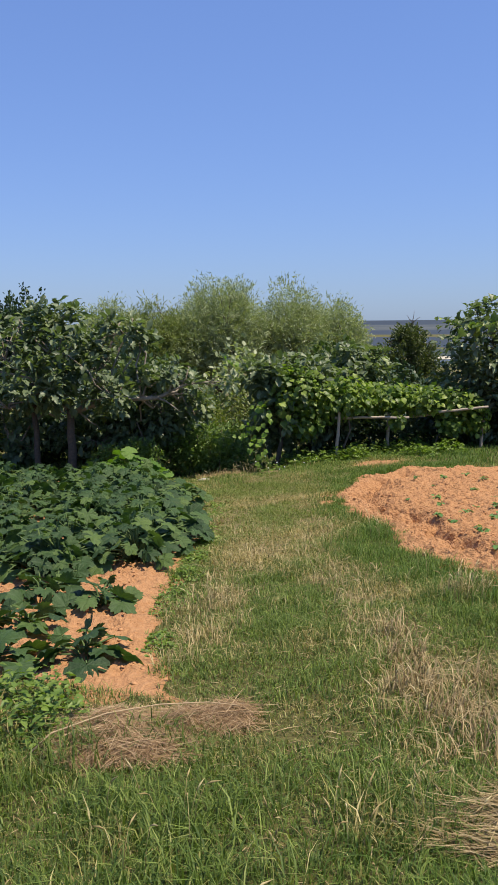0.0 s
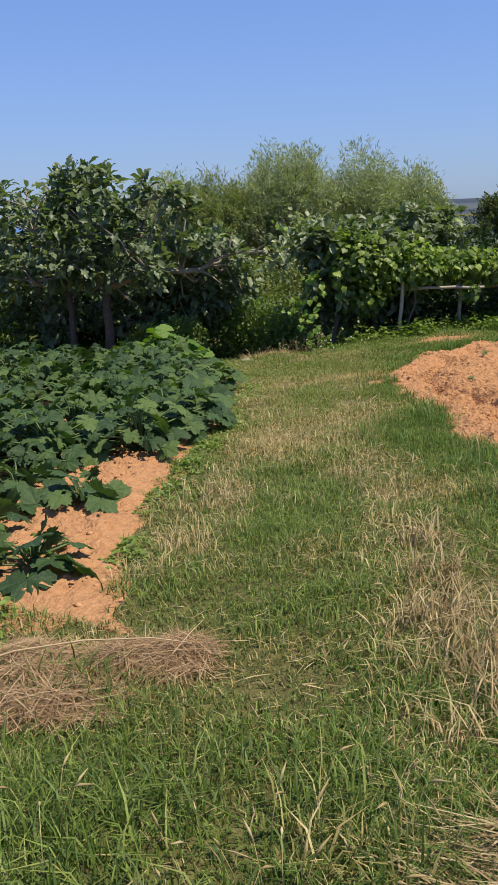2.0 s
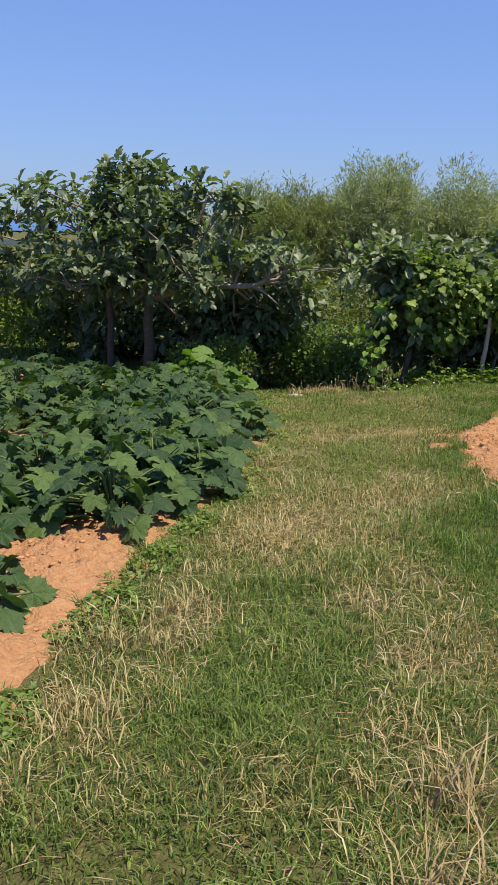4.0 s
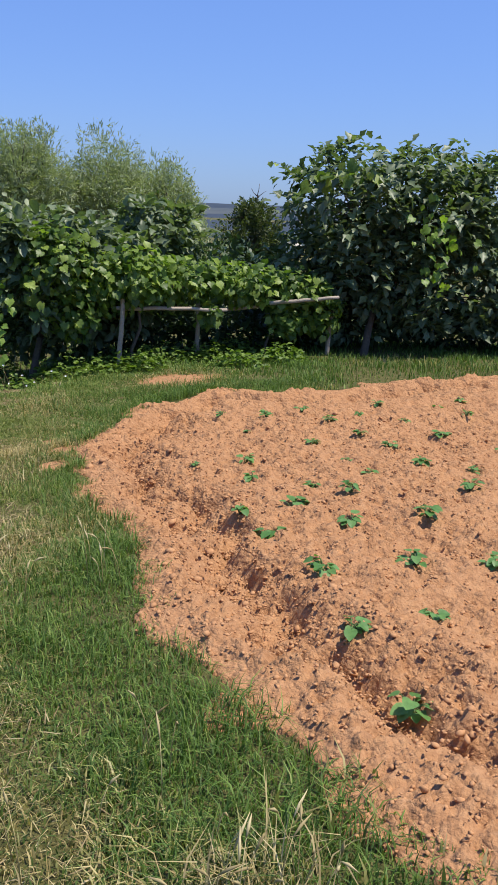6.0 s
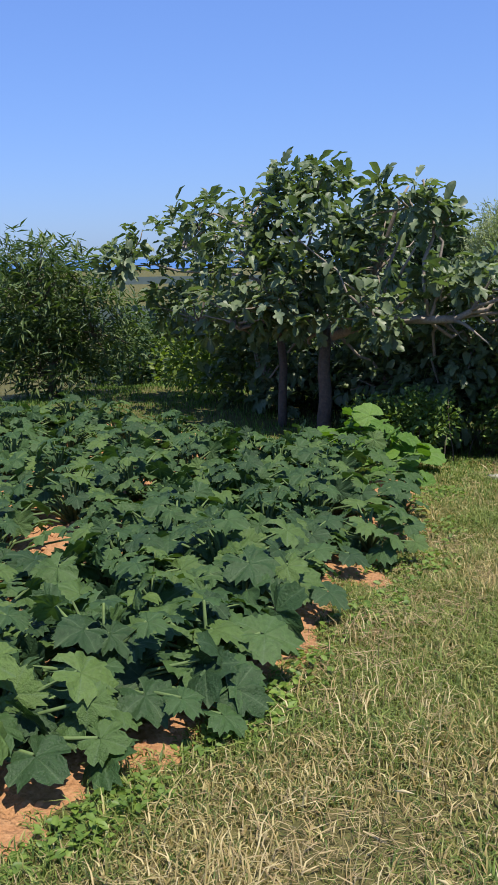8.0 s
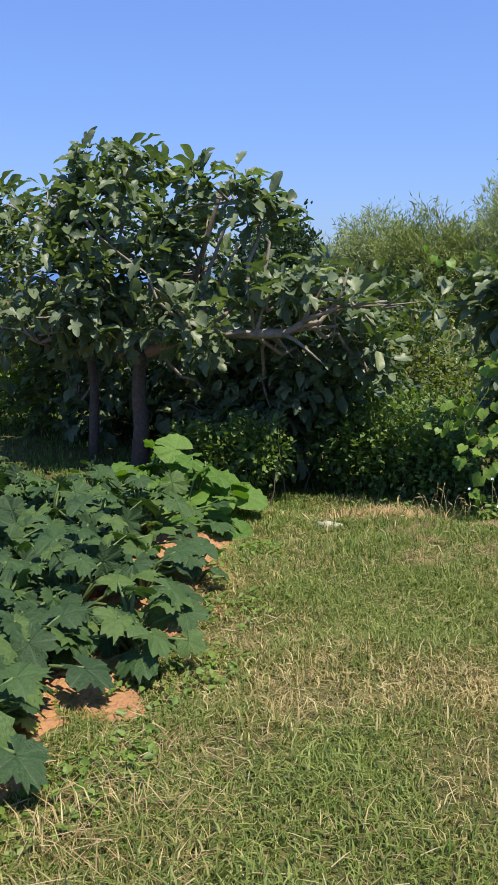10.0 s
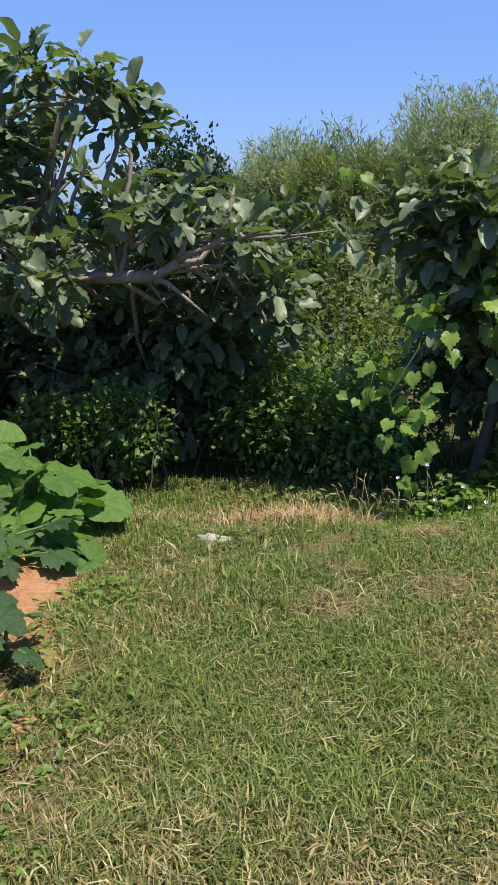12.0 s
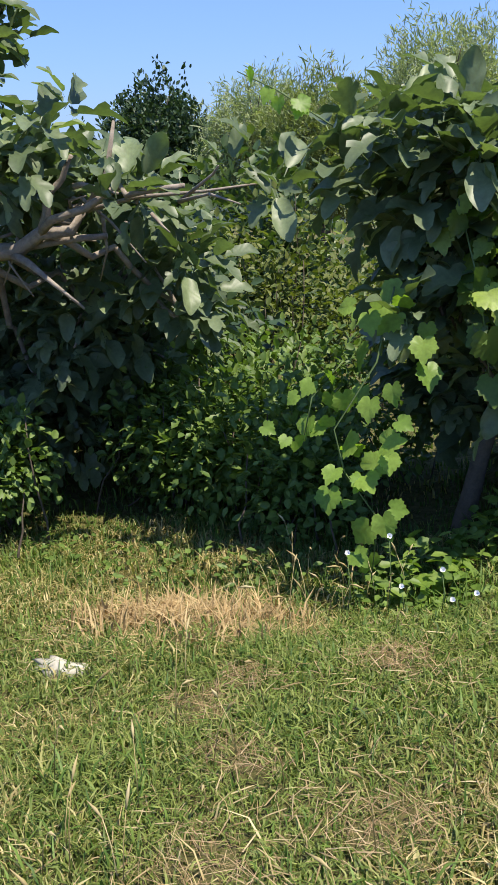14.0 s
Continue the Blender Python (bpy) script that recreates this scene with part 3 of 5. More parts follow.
FIG_A = [(-6.2, 14.2, 1.62, 0.85, 0.6, 0.26), (-6.4, 14.7, 0.72, 0.9, 0.6, 0.42), (-5.2, 14.2, 1.5, 0.8, 0.8, 0.5), (-4.2, 14.0, 1.55, 0.85, 0.9, 0.62), (-3.5, 14.2, 1.4, 0.52, 0.8, 0.55),
         (-2.55, 14.5, 0.55, 0.5, 0.4, 0.5), (-4.4, 13.6, 1.0, 0.9, 0.6, 0.45), (-2.9, 14.5, 0.0, 0.6, 0.35, 0.42),
         (-2.1, 13.7, 1.2, 0.42, 0.25, 0.12), (-1.6, 13.7, 1.08, 0.42, 0.15, 0.12), (-2.6, 13.7, 1.1, 0.4, 0.3, 0.1), (-2.4, 14.65, 0.3, 0.4, 0.3, 0.5), (-4.6, 15.0, 0.6, 1.7, 0.5, 0.8), (-3.2, 15.2, 0.3, 1.0, 0.4, 0.7),
         (-3.2, 13.5, 0.95, 0.5, 0.35, 0.25), (-5.0, 13.7, 0.75, 0.8, 0.4, 0.32), (-4.82, 13.9, 2.13, 0.2, 0.25, 0.22), (-4.15, 13.9, 2.15, 0.42, 0.4, 0.17), (-3.05, 13.9, 1.98, 0.32, 0.35, 0.24), (-2.72, 13.9, 1.78, 0.2, 0.25, 0.26), (-2.9, 13.9, 2.12, 0.17, 0.2, 0.13),
         (-5.7, 13.9, 1.86, 0.5, 0.4, 0.18), (-7.0, 14.0, 1.35, 0.5, 0.4, 0.2), (-1.95, 14.3, 0.55, 0.2, 0.2, 0.3), (-3.05, 13.5, 0.72, 0.32, 0.14, 0.12), (-2.3, 14.35, 1.02, 0.5, 0.4, 0.13), (-3.0, 14.3, 1.1, 0.4, 0.4, 0.15), (-3.5, 14.6, -0.05, 0.9, 0.3, 0.45), (-5.3, 14.6, 0.0, 0.8, 0.3, 0.5)]
# thin bare shoots round the long low branch
rf = np.random.RandomState(17)
FIG_SHOOTS = []
for k in range(15):
    x = -2.75 + 1.15 * rf.rand()
    a = np.array([x, 13.78 + 0.1 * rf.rand(), 0.78 + 0.12 * (x > -2.3) + 0.1 * rf.rand()])
    b = a + np.array([rf.uniform(-0.15, 0.4), rf.uniform(-0.2, 0.15), rf.uniform(-0.3, 0.16)])
    FIG_SHOOTS.append(([a, 0.55 * a + 0.45 * b + rf.normal(0, 0.025, 3), b], 0.009, 0.003))
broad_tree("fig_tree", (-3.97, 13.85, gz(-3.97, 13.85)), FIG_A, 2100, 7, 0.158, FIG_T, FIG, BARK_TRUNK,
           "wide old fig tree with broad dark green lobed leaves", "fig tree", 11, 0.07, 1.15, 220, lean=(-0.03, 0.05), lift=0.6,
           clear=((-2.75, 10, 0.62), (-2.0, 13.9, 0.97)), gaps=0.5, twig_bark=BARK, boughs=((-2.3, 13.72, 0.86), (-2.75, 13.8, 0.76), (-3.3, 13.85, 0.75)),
           extra_trunks=[((-4.63, 14.0, gz(-4.63, 14) - 0.1), (-4.72, 14.1, 1.0), 0.055, 0.04)],
           extra_limbs=[([(-3.9, 13.9, 0.55), (-3.3, 13.85, 0.75), (-2.75, 13.8, 0.76), (-2.45, 13.75, 0.78), (-2.3, 13.72, 0.86), (-2.16, 13.75, 0.87), (-2.1, 13.78, 0.97)], 0.055, 0.018),
                        ([(-2.5, 13.76, 0.77), (-2.35, 13.68, 0.74), (-2.25, 13.66, 0.68), (-2.1, 13.7, 0.55)], 0.022, 0.006),
                        ([(-2.4, 13.75, 0.8), (-2.2, 13.8, 0.83), (-2.05, 13.85, 0.84)], 0.02, 0.012),
                        ([(-2.1, 13.78, 0.95), (-2.0, 13.8, 1.1), (-1.95, 13.8, 1.3)], 0.018, 0.007),
                        ([(-2.1, 13.78, 0.95), (-1.9, 13.85, 1.0), (-1.6, 13.9, 1.02), (-1.35, 13.9, 1.05)], 0.011, 0.004),
                        ([(-3.6, 14.1, 1.0), (-3.35, 14.0, 1.5), (-3.2, 14.0, 1.9), (-3.12, 14.05, 2.05)], 0.03, 0.01),
                        ([(-3.2, 13.9, 1.0), (-3.0, 13.7, 1.25), (-2.85, 13.65, 1.45)], 0.02, 0.008)] + FIG_SHOOTS)

FIG_B = [(-0.42, 14.3, 0.95, 0.5, 0.5, 0.42), (-0.72, 13.95, 1.12, 0.34, 0.35, 0.26), (-0.3, 14.0, 0.9, 0.42, 0.35, 0.28), (0.0, 14.6, 0.85, 0.7, 0.6, 0.5), (-0.35, 14.8, 0.2, 0.6, 0.35, 0.45), (0.35, 14.9, 0.6, 0.6, 0.5, 0.55),
         (-0.2, 15.0, 0.25, 0.8, 0.4, 0.5), (0.9, 15.3, 1.15, 0.5, 0.5, 0.45), (-0.55, 13.85, 0.66, 0.3, 0.2, 0.12), (-0.35, 13.85, 0.35, 0.15, 0.15, 0.15)]
broad_tree("fig_tree", (-0.55, 14.2, gz(-0.55, 14.2)), FIG_B, 760, 7, 0.16, FIG_T, FIG, BARK_DARK,
           "low fig tree overgrown by a grapevine", "fig tree", 12, 0.042, 0.5, 50, lean=(0.1, 0.2), lift=0.6)

FIG_C = [(3.3, 15.2, 1.65, 0.85, 0.8, 0.7), (4.3, 15.3, 1.6, 0.9, 0.9, 0.75), (5.3, 15.4, 1.5, 1.0, 0.9, 0.8), (3.4, 15.3, 0.9, 0.85, 0.7, 0.6), (4.6, 15.1, 0.7, 1.1, 0.7, 0.7),
         (2.75, 15.6, 0.75, 0.55, 0.5, 0.55), (3.6, 15.5, 0.25, 1.1, 0.5, 0.4), (6.0, 15.2, 0.7, 0.9, 0.8, 0.8)]
broad_tree("fig_tree", (3.45, 14.75, gz(3.45, 14.75)), FIG_C, 2100, 7, 0.14, FIG_FAR, FIG, BARK_DARK,
           "tall rounded fig tree with a vine climbing over it", "fig tree", 13, 0.045, 0.8, 70, lean=(0.25, 0.45), near=100)

# long-leaved fruit tree beside the big fig
broad_tree("peach_tree", (-8.8, 14.2, gz(-8.8, 14.2)), [(-8.9, 14.2, 0.9, 0.85, 0.8, 0.85), (-9.6, 14.4, 0.6, 0.9, 0.8, 0.9), (-8.3, 14.6, 0.5, 0.7, 0.7, 0.7), (-9.0, 14.3, -0.1, 0.9, 0.7, 0.6)],
           1100, 9, 0.19, LANCE_T, SHRUB, BARK_DARK, "peach tree with long narrow drooping leaves", "fruit tree", 14, 0.06, 0.5, 60, near=60)


def fine_tree(name, base, lobes, count, size, T, mat, bark, label, category, seed, trunk_r=0.1, fork=1.5, twigs=70, group="", up=0.5, shell=0.6, fork_leans=()):
    """A tree of very many small leaves along fine twigs."""
    r = np.random.RandomState(seed)
    ob = thing(name, *base, label, category, group)
    tips, out = in_lobes(lobes, max(count // 14, 30), r, shell)
    trunk, bran = woody(base, lobes, trunk_r, fork, twigs, tips, r)
    part("trunk", *joined(trunk), bark, ob)
    for q in bran[:len(lobes)]:
        part("branch", *q, bark, ob)
    part("brushwood", *joined(bran[len(lobes):]), bark, ob, "", "stuff")
    per = 14
    way = out * 0.6 + np.array([0, 0, up]) + r.normal(0, 0.35, out.shape)
    Pk = np.repeat(tips, per, 0) + np.repeat(way, per, 0) * (r.rand(len(tips) * per, 1) - 0.5) * 0.3 + r.normal(0, 0.07, (len(tips) * per, 3))
    D = np.repeat(way, per, 0) + r.normal(0, 0.7, Pk.shape)
    N = r.normal(0, 0.7, Pk.shape) + np.array([0, 0, 0.7])
    S = size * r.uniform(0.6, 1.3, len(Pk))
    ok = above_ground(Pk, 0.0)
    part("crown", *scatter(T, Pk[ok], D[ok], N[ok], S[ok]), mat, ob, "", "stuff")
    return ob


def lobed(x, y, zt, rx, h, r, n=5):
    """Uneven lobes that fill a crown whose top is at zt."""
    out = []
    for k in range(n):
        a = 2 * math.pi * k / n + r.rand()
        out.append((x + 0.5 * rx * math.cos(a), y + 0.4 * rx * math.sin(a), zt - h * r.uniform(0.32, 0.62), rx * r.uniform(0.3, 0.55), rx * 0.45, h * r.uniform(0.2, 0.34)))
    out.append((x, y, zt - 0.42 * h, 0.6 * rx, 0.6 * rx, 0.42 * h))
    return out


rt = np.random.RandomState(21)
for x, y, zt, rx, h, mat, seed in [(-3.1, 28.0, 3.6, 1.7, 4.2, WILLOW, 31), (-0.75, 29.5, 3.55, 1.7, 4.4, WILLOW, 32), (1.0, 30.5, 2.9, 1.5, 4.0, WILLOW, 33),
                                   (-5.1, 27.5, 2.75, 1.4, 3.6, LIGHT_WILLOW, 34), (-6.9, 29.0, 2.9, 1.7, 4.0, WILLOW, 35), (-4.3, 31.0, 3.0, 1.6, 4.4, WILLOW, 36)]:
    fine_tree("willow_tree", (x, y, gz(x, y)), lobed(x, y, zt, rx, h, rt, 9), 31000, 0.15, LANCE_T, mat, BARK_DARK,
              "feathery pale green willow tree behind the hedge", "willow tree", seed, 0.12, 1.8, 90, "willows beyond the garden")
fine_tree("oak_tree", (-11.1, 32.5, gz(-11.1, 32.5)), lobed(-11.1, 32.5, 3.25, 2.0, 4.6, rt, 8), 20000, 0.14, OVATE_T, OAK, BARK_DARK,
          "dark dense oak tree standing apart in the distance", "oak tree", 41, 0.15, 1.6, 40)
fine_tree("oak_tree", (-13.5, 33.5, gz(-13.5, 33.5)), lobed(-13.5, 33.5, 2.1, 1.9, 3.6, rt, 5), 6000, 0.2, OVATE_T, OAK, BARK_DARK,
          "dark low oak tree in the distance", "oak tree", 42, 0.15, 1.2, 30)
ob = fine_tree("pear_tree", (4.75, 42.0, gz(4.75, 42)), [(4.75, 42, 0.2, 1.5, 1.2, 1.5), (4.0, 42, -0.9, 1.1, 1, 1.3), (5.6, 42, -0.8, 1.2, 1, 1.3), (4.8, 42, 1.3, 0.8, 0.7, 0.7)], 15000, 0.14, OVATE_T, PEAR, BARK_DARK,
               "rounded bushy tree with a dead twig at its top", "tree", 43, 0.12, 2.0, 50)
part("dead_twig", *joined([limb((4.9, 42, 1.5), (5.05, 42, 2.6), 0.03, 0.01, 0, 0.05), limb((4.95, 42, 2.0), (5.35, 42, 2.3), 0.02, 0.008), limb((4.95, 42, 2.1), (4.7, 42, 2.4), 0.02, 0.008)]), BARK_DARK, ob, "bare grey twig")


house = thing("white_house", 32.5, 213.0, -9.0, "low white house far off in the valley", "house")
hy = np.array((32.5, 213.0, -9.0))
BOX = np.array([(sx, sy, sz) for sz in (0, 1) for sx, sy in ((-1, -1), (1, -1), (1, 1), (-1, 1))], float)
BOX_F = np.array([(0, 1, 5, 4), (1, 2, 6, 5), (2, 3, 7, 6), (3, 0, 4, 7), (0, 3, 2, 1), (4, 5, 6, 7)])
part("wall", hy + BOX * np.array((1.7, 2.5, 2.4)), BOX_F, PETAL, house, "whitewashed wall", "", False)
part("roof", hy + np.array([(-1.9, -2.7, 2.4), (1.9, -2.7, 2.4), (1.9, 2.7, 2.4), (-1.9, 2.7, 2.4), (-1.9, 0, 3.0), (1.9, 0, 3.0)]),
     np.array([(0, 1, 5), (0, 5, 4), (2, 3, 4), (2, 4, 5), (1, 2, 5), (3, 0, 4), (0, 3, 2), (0, 2, 1)]), ROCK, house, "pale roof", "", False)


# ---- hedges and shrubs ----
def shrub(name, lobes, count, size, T, mat, label, seed, stems=12, category="shrub", group=""):
    r = np.random.RandomState(seed)
    x, y = lobes[0][:2]
    z = gz(x, y)
    ob = thing(name, x, y, z, label, category, group)
    P, out = in_lobes(lobes, count, r, 0.8)
    ok = above_ground(P, 0.02)
    P, out = P[ok], out[ok]
    st = []
    for q in r.choice(len(P), min(stems, len(P)), replace=False):
        fx, fy = P[q][0] + r.normal(0, 0.1), P[q][1] + r.normal(0, 0.1)
        st.append(limb((fx, fy, gz(fx, fy) - 0.03), P[q], 0.007, 0.003, 0, 0.05, 5, 5, r))
    part("brushwood", *joined(st), BARK_DARK, ob, "", "stuff")
    D = out * 0.7 + r.normal(0, 0.6, P.shape)
    N = r.normal(0, 0.4, P.shape) + np.array([0, 0, 1.0])
    part("foliage", *scatter(T, P, D, N, size * r.uniform(0.5, 1.3, len(P))), mat, ob, "", "stuff")
    return ob


shrub("nettle_patch", [(-1.6, 14.3, -0.24, 0.52, 0.4, 0.46), (-1.25, 14.1, -0.28, 0.32, 0.3, 0.42), (-2.05, 14.5, -0.25, 0.5, 0.4, 0.42), (-1.6, 15.0, -0.25, 0.9, 0.5, 0.5)], 10500, 0.058, OVATE_T, NETTLE,
      "dense dark green nettle thicket in the gap between the figs", 51, 60, "nettles")
shrub("nettle_patch", [(-2.8, 13.75, -0.22, 0.42, 0.25, 0.32), (-3.3, 13.7, -0.28, 0.35, 0.22, 0.28)], 2600, 0.058, OVATE_T, NETTLE,
      "sunlit nettles behind the pumpkin plants", 58, 30, "nettles")
# added filler shrubs: dark leaf colour stands in for deep shade in the gaps
shrub("thicket", [(1.6, 15.1, 0.1, 1.3, 0.3, 0.5), (0.4, 15.3, 0.1, 0.9, 0.35, 0.6), (2.9, 15.7, 0.15, 0.9, 0.35, 0.5)], 4200, 0.12, OVATE_T, OAK, "added thicket with leaves coloured dark as shade behind the trellis", 55, 40)
shrub("undergrowth", [(-4.6, 15.4, -0.1, 1.5, 0.4, 0.5), (-3.0, 15.5, 0.0, 1.1, 0.4, 0.6)], 4200, 0.13, OVATE_T, OAK, "added undergrowth with leaves coloured dark as shade below the fig", 56, 40)
shrub("thicket", [(4.6, 16.0, 0.1, 1.6, 0.4, 0.6), (6.4, 16.0, 0.1, 1.2, 0.4, 0.6)], 3500, 0.13, OVATE_T, OAK, "added thicket with leaves coloured dark as shade behind the tall fig", 57, 40)
shrub("young_alder", [(-2.25, 16.6, 0.15, 0.5, 0.45, 0.8), (-2.8, 16.9, -0.05, 0.55, 0.45, 0.7), (-1.8, 17.1, -0.1, 0.5, 0.5, 0.6), (-1.2, 17.5, 0.0, 0.6, 0.5, 0.7)], 4800, 0.066, OVATE_T, ALDER,
      "thin yellow-green sapling thicket behind the nettles", 52, 60)
shrub("bramble", [(-6.4, 15.1, -0.1, 0.95, 0.5, 0.55), (-7.7, 16.3, -0.2, 0.9, 0.6, 0.7), (-5.2, 16.4, -0.2, 1.0, 0.5, 0.6)], 4200, 0.10, OVATE_T, YELLOWISH, "sunny yellow-green bramble bushes beyond the squash", 53, 30)
for k, (x, y, zt, w, h) in enumerate([(-9.5, 20, 0.9, 2.2, 3.0), (-6.5, 20.5, 1.1, 2.2, 3.2), (-3.8, 20.0, 1.3, 1.8, 3.2), (-1.6, 21.5, 1.5, 1.7, 3.4), (0.6, 22.0, 1.7, 1.7, 3.4), (2.4, 23.0, 0.9, 1.5, 3.0),
                                      (4.2, 24.0, -0.1, 1.7, 2.6), (6.5, 23.0, 0.3, 2.2, 3.0), (-12.5, 21, 0.6, 2.5, 3.0), (-16, 24, 0.2, 3.0, 3.2), (9.5, 22, 0.4, 2.5, 3.0), (-10.5, 26, 0.2, 2.5, 3.2), (2.6, 34, 0.6, 2.0, 4), (6.2, 36, -0.6, 2.2, 3.0), (8.8, 38, -0.9, 2.2, 3.0)]):
    z0 = gz(x, y)
    shrub("hedge_bush", [(x, y, zt - 0.35 * h, w * 0.6, w * 0.45, 0.35 * h), (x - 0.5 * w, y, zt - 0.6 * h, w * 0.6, w * 0.4, 0.34 * h), (x + 0.5 * w, y, zt - 0.6 * h, w * 0.6, w * 0.4, 0.34 * h), (x, y - 0.2, zt - 0.75 * h, w * 0.9, w * 0.4, 0.3 * h)],
          5000, 0.16, OVATE_T, (SHRUB, OAK, SHRUB, WILLOW)[k % 4], "wild overgrown bush in the thicket behind the trees", 60 + k, 30, "bush", "bushes behind the garden")


# ---- grapevine on its trellis ----
rv = np.random.RandomState(81)
vine = thing("grapevine", 1.2, 14.5, gz(1.2, 14.5), "bright green grapevine spread over a low pole trellis", "grapevine")
VL = [(0.55, 14.1, 0.75, 0.55, 0.35, 0.36), (1.2, 14.5, 0.72, 0.6, 0.35, 0.26), (1.9, 14.6, 0.68, 0.6, 0.35, 0.25), (2.5, 14.65, 0.6, 0.45, 0.35, 0.28), (0.0, 14.05, 0.45, 0.36, 0.3, 0.4),
      (2.45, 14.5, 0.25, 0.22, 0.15, 0.2), (1.5, 14.3, 0.33, 0.14, 0.12, 0.14), (-0.2, 13.9, 0.9, 0.45, 0.35, 0.4), (2.9, 14.7, 0.35, 0.25, 0.2, 0.3)]
P, out = in_lobes(VL, 5000, rv, 0.7)
D = out * 0.6 + rv.normal(0, 0.5, P.shape) + np.array([0, -0.15, -0.45])
N = out * 0.5 + np.array([0, -0.25, 0.8]) + rv.normal(0, 0.35, P.shape)
S = 0.082 * rv.uniform(0.55, 1.25, len(P))
order = np.argsort(P[:, 1])
single_leaves("leaf", VINE_T, VINE, vine, P[order[:300]], D[order[:300]], N[order[:300]], S[order[:300]])
b = order[300:]
part("foliage", *scatter(VINE_T, P[b], D[b], N[b], S[b]), VINE, vine, "", "stuff")
part("stem", *joined([limb((0.62, 14.05, gz(0.62, 14.05) - 0.05), (0.75, 14.2, 0.6), 0.022, 0.015), limb((0.75, 14.2, 0.6), (2.6, 14.7, 0.6), 0.015, 0.008, 0.02, 0.02, 9), limb((2.2, 14.6, gz(2.2, 14.6)), (2.4, 14.6, 0.5), 0.018, 0.01)]), BARK_DARK, vine)

trellis = thing("vine_trellis", 1.4, 14.4, gz(1.4, 14.4), "low trellis of rough poles under the grapevine", "trellis")
for a, b, r0 in [((0.49, 13.93, gz(0.49, 13.93) - 0.1), (0.51, 13.95, 0.62), 0.03), ((1.38, 14.5, gz(1.38, 14.5) - 0.1), (1.37, 14.5, 0.5), 0.03), ((3.0, 14.75, gz(3, 14.75) - 0.1), (3.05, 14.75, 0.55), 0.03)]:
    part("post", *limb(a, b, r0, r0 * 0.85, 0, 0.02, 7, 9, rv), WOOD, trellis)
for a, b in [((0.45, 13.98, 0.42), (1.7, 14.25, 0.40)), ((1.6, 14.55, 0.36), (2.4, 14.6, 0.45)), ((2.2, 14.3, 0.485), (3.02, 14.32, 0.575))]:
    part("pole", *limb(a, b, 0.023, 0.02, 0, 0.012, 7, 8, rv), WOOD, trellis, "long pale weathered pole")


def hanging_vine(name, path, count, size, mat, label, seed, spread=0.08):
    r = np.random.RandomState(seed)
    A = np.array(path, float)
    ob = thing(name, *A[0], label, "vine")
    part("stem", *tube(A, np.linspace(0.004, 0.002, len(A)), 5), STEM, ob)
    f = r.rand(count) * (len(A) - 1)
    k = np.minimum(f.astype(int), len(A) - 2)
    P = A[k] + (A[k + 1] - A[k]) * (f - k)[:, None] + r.normal(0, spread, (count, 3)) * np.array([1, 0.7, 0.5])
    D = r.normal(0, 0.5, P.shape) + np.array([0, -0.3, -0.6])
    N = r.normal(0, 0.3, P.shape) + np.array([0, -0.7, 0.6])
    single_leaves("leaf", VINE_T, mat, ob, P, D, N, size * r.uniform(0.6, 1.2, count))


hanging_vine("vine_shoot", [(-0.75, 13.62, 0.7), (-0.78, 13.5, 0.45), (-0.92, 13.45, 0.2), (-0.87, 13.42, 0.05), (-0.74, 13.42, -0.12), (-0.76, 13.42, -0.38)], 32, 0.09, SHOOT, "bright green vine shoot hanging from the fig", 91)
hanging_vine("vine_shoot", [(-0.93, 13.6, 0.42), (-1.02, 13.5, 0.3), (-1.05, 13.48, 0.12)], 10, 0.085, SHOOT, "bright green vine shoot hanging from the fig", 92)
hanging_vine("vine_shoot", [(-0.9, 13.9, 1.1), (-1.05, 13.85, 1.25), (-1.25, 13.8, 1.38), (-1.4, 13.78, 1.45)], 6, 0.07, SHOOT, "thin vine tendril reaching up from the fig", 93, 0.02)
hanging_vine("vine_shoot", [(-0.55, 13.65, 1.0), (-0.45, 13.6, 0.7), (-0.4, 13.6, 0.4)], 16, 0.11, VINE, "grapevine shoot trailing over the fig", 94)
hanging_vine("vine_shoot", [(4.2, 14.5, 1.75), (4.0, 14.35, 1.4), (4.25, 14.3, 1.1), (4.2, 14.25, 0.75)], 46, 0.095, SHOOT, "bright vine shoot trailing down the tall fig", 95, 0.14)
hanging_vine("vine_shoot", [(2.6, 14.9, 1.75), (2.9, 14.6, 2.0), (3.3, 14.5, 2.0)], 24, 0.14, VINE, "grapevine shoot over the tall fig", 96, 0.1)


hanging_vine("vine_shoot", [(2.75, 14.8, 1.95), (2.45, 14.8, 2.03), (2.2, 14.8, 2.08)], 6, 0.07, VINE, "thin vine tendril sticking out of the tall fig", 97, 0.02)

# ---- squash plants ----
SQ_T = [palm_leaf(5, 0.24, 41, k) for k in range(4)]
PK_T = [palm_leaf(5, 0.05, 31, 10 + k, 0.4, 0.02, 0.015) for k in range(3)]
SQ_ME = [mesh_np("leaf", *t, SQUASH) for t in SQ_T]
PK_ME = [mesh_np("leaf", *t, PUMPKIN) for t in PK_T]
WI_ME = [mesh_np("leaf", *t, WITHER) for t in SQ_T[:2]]


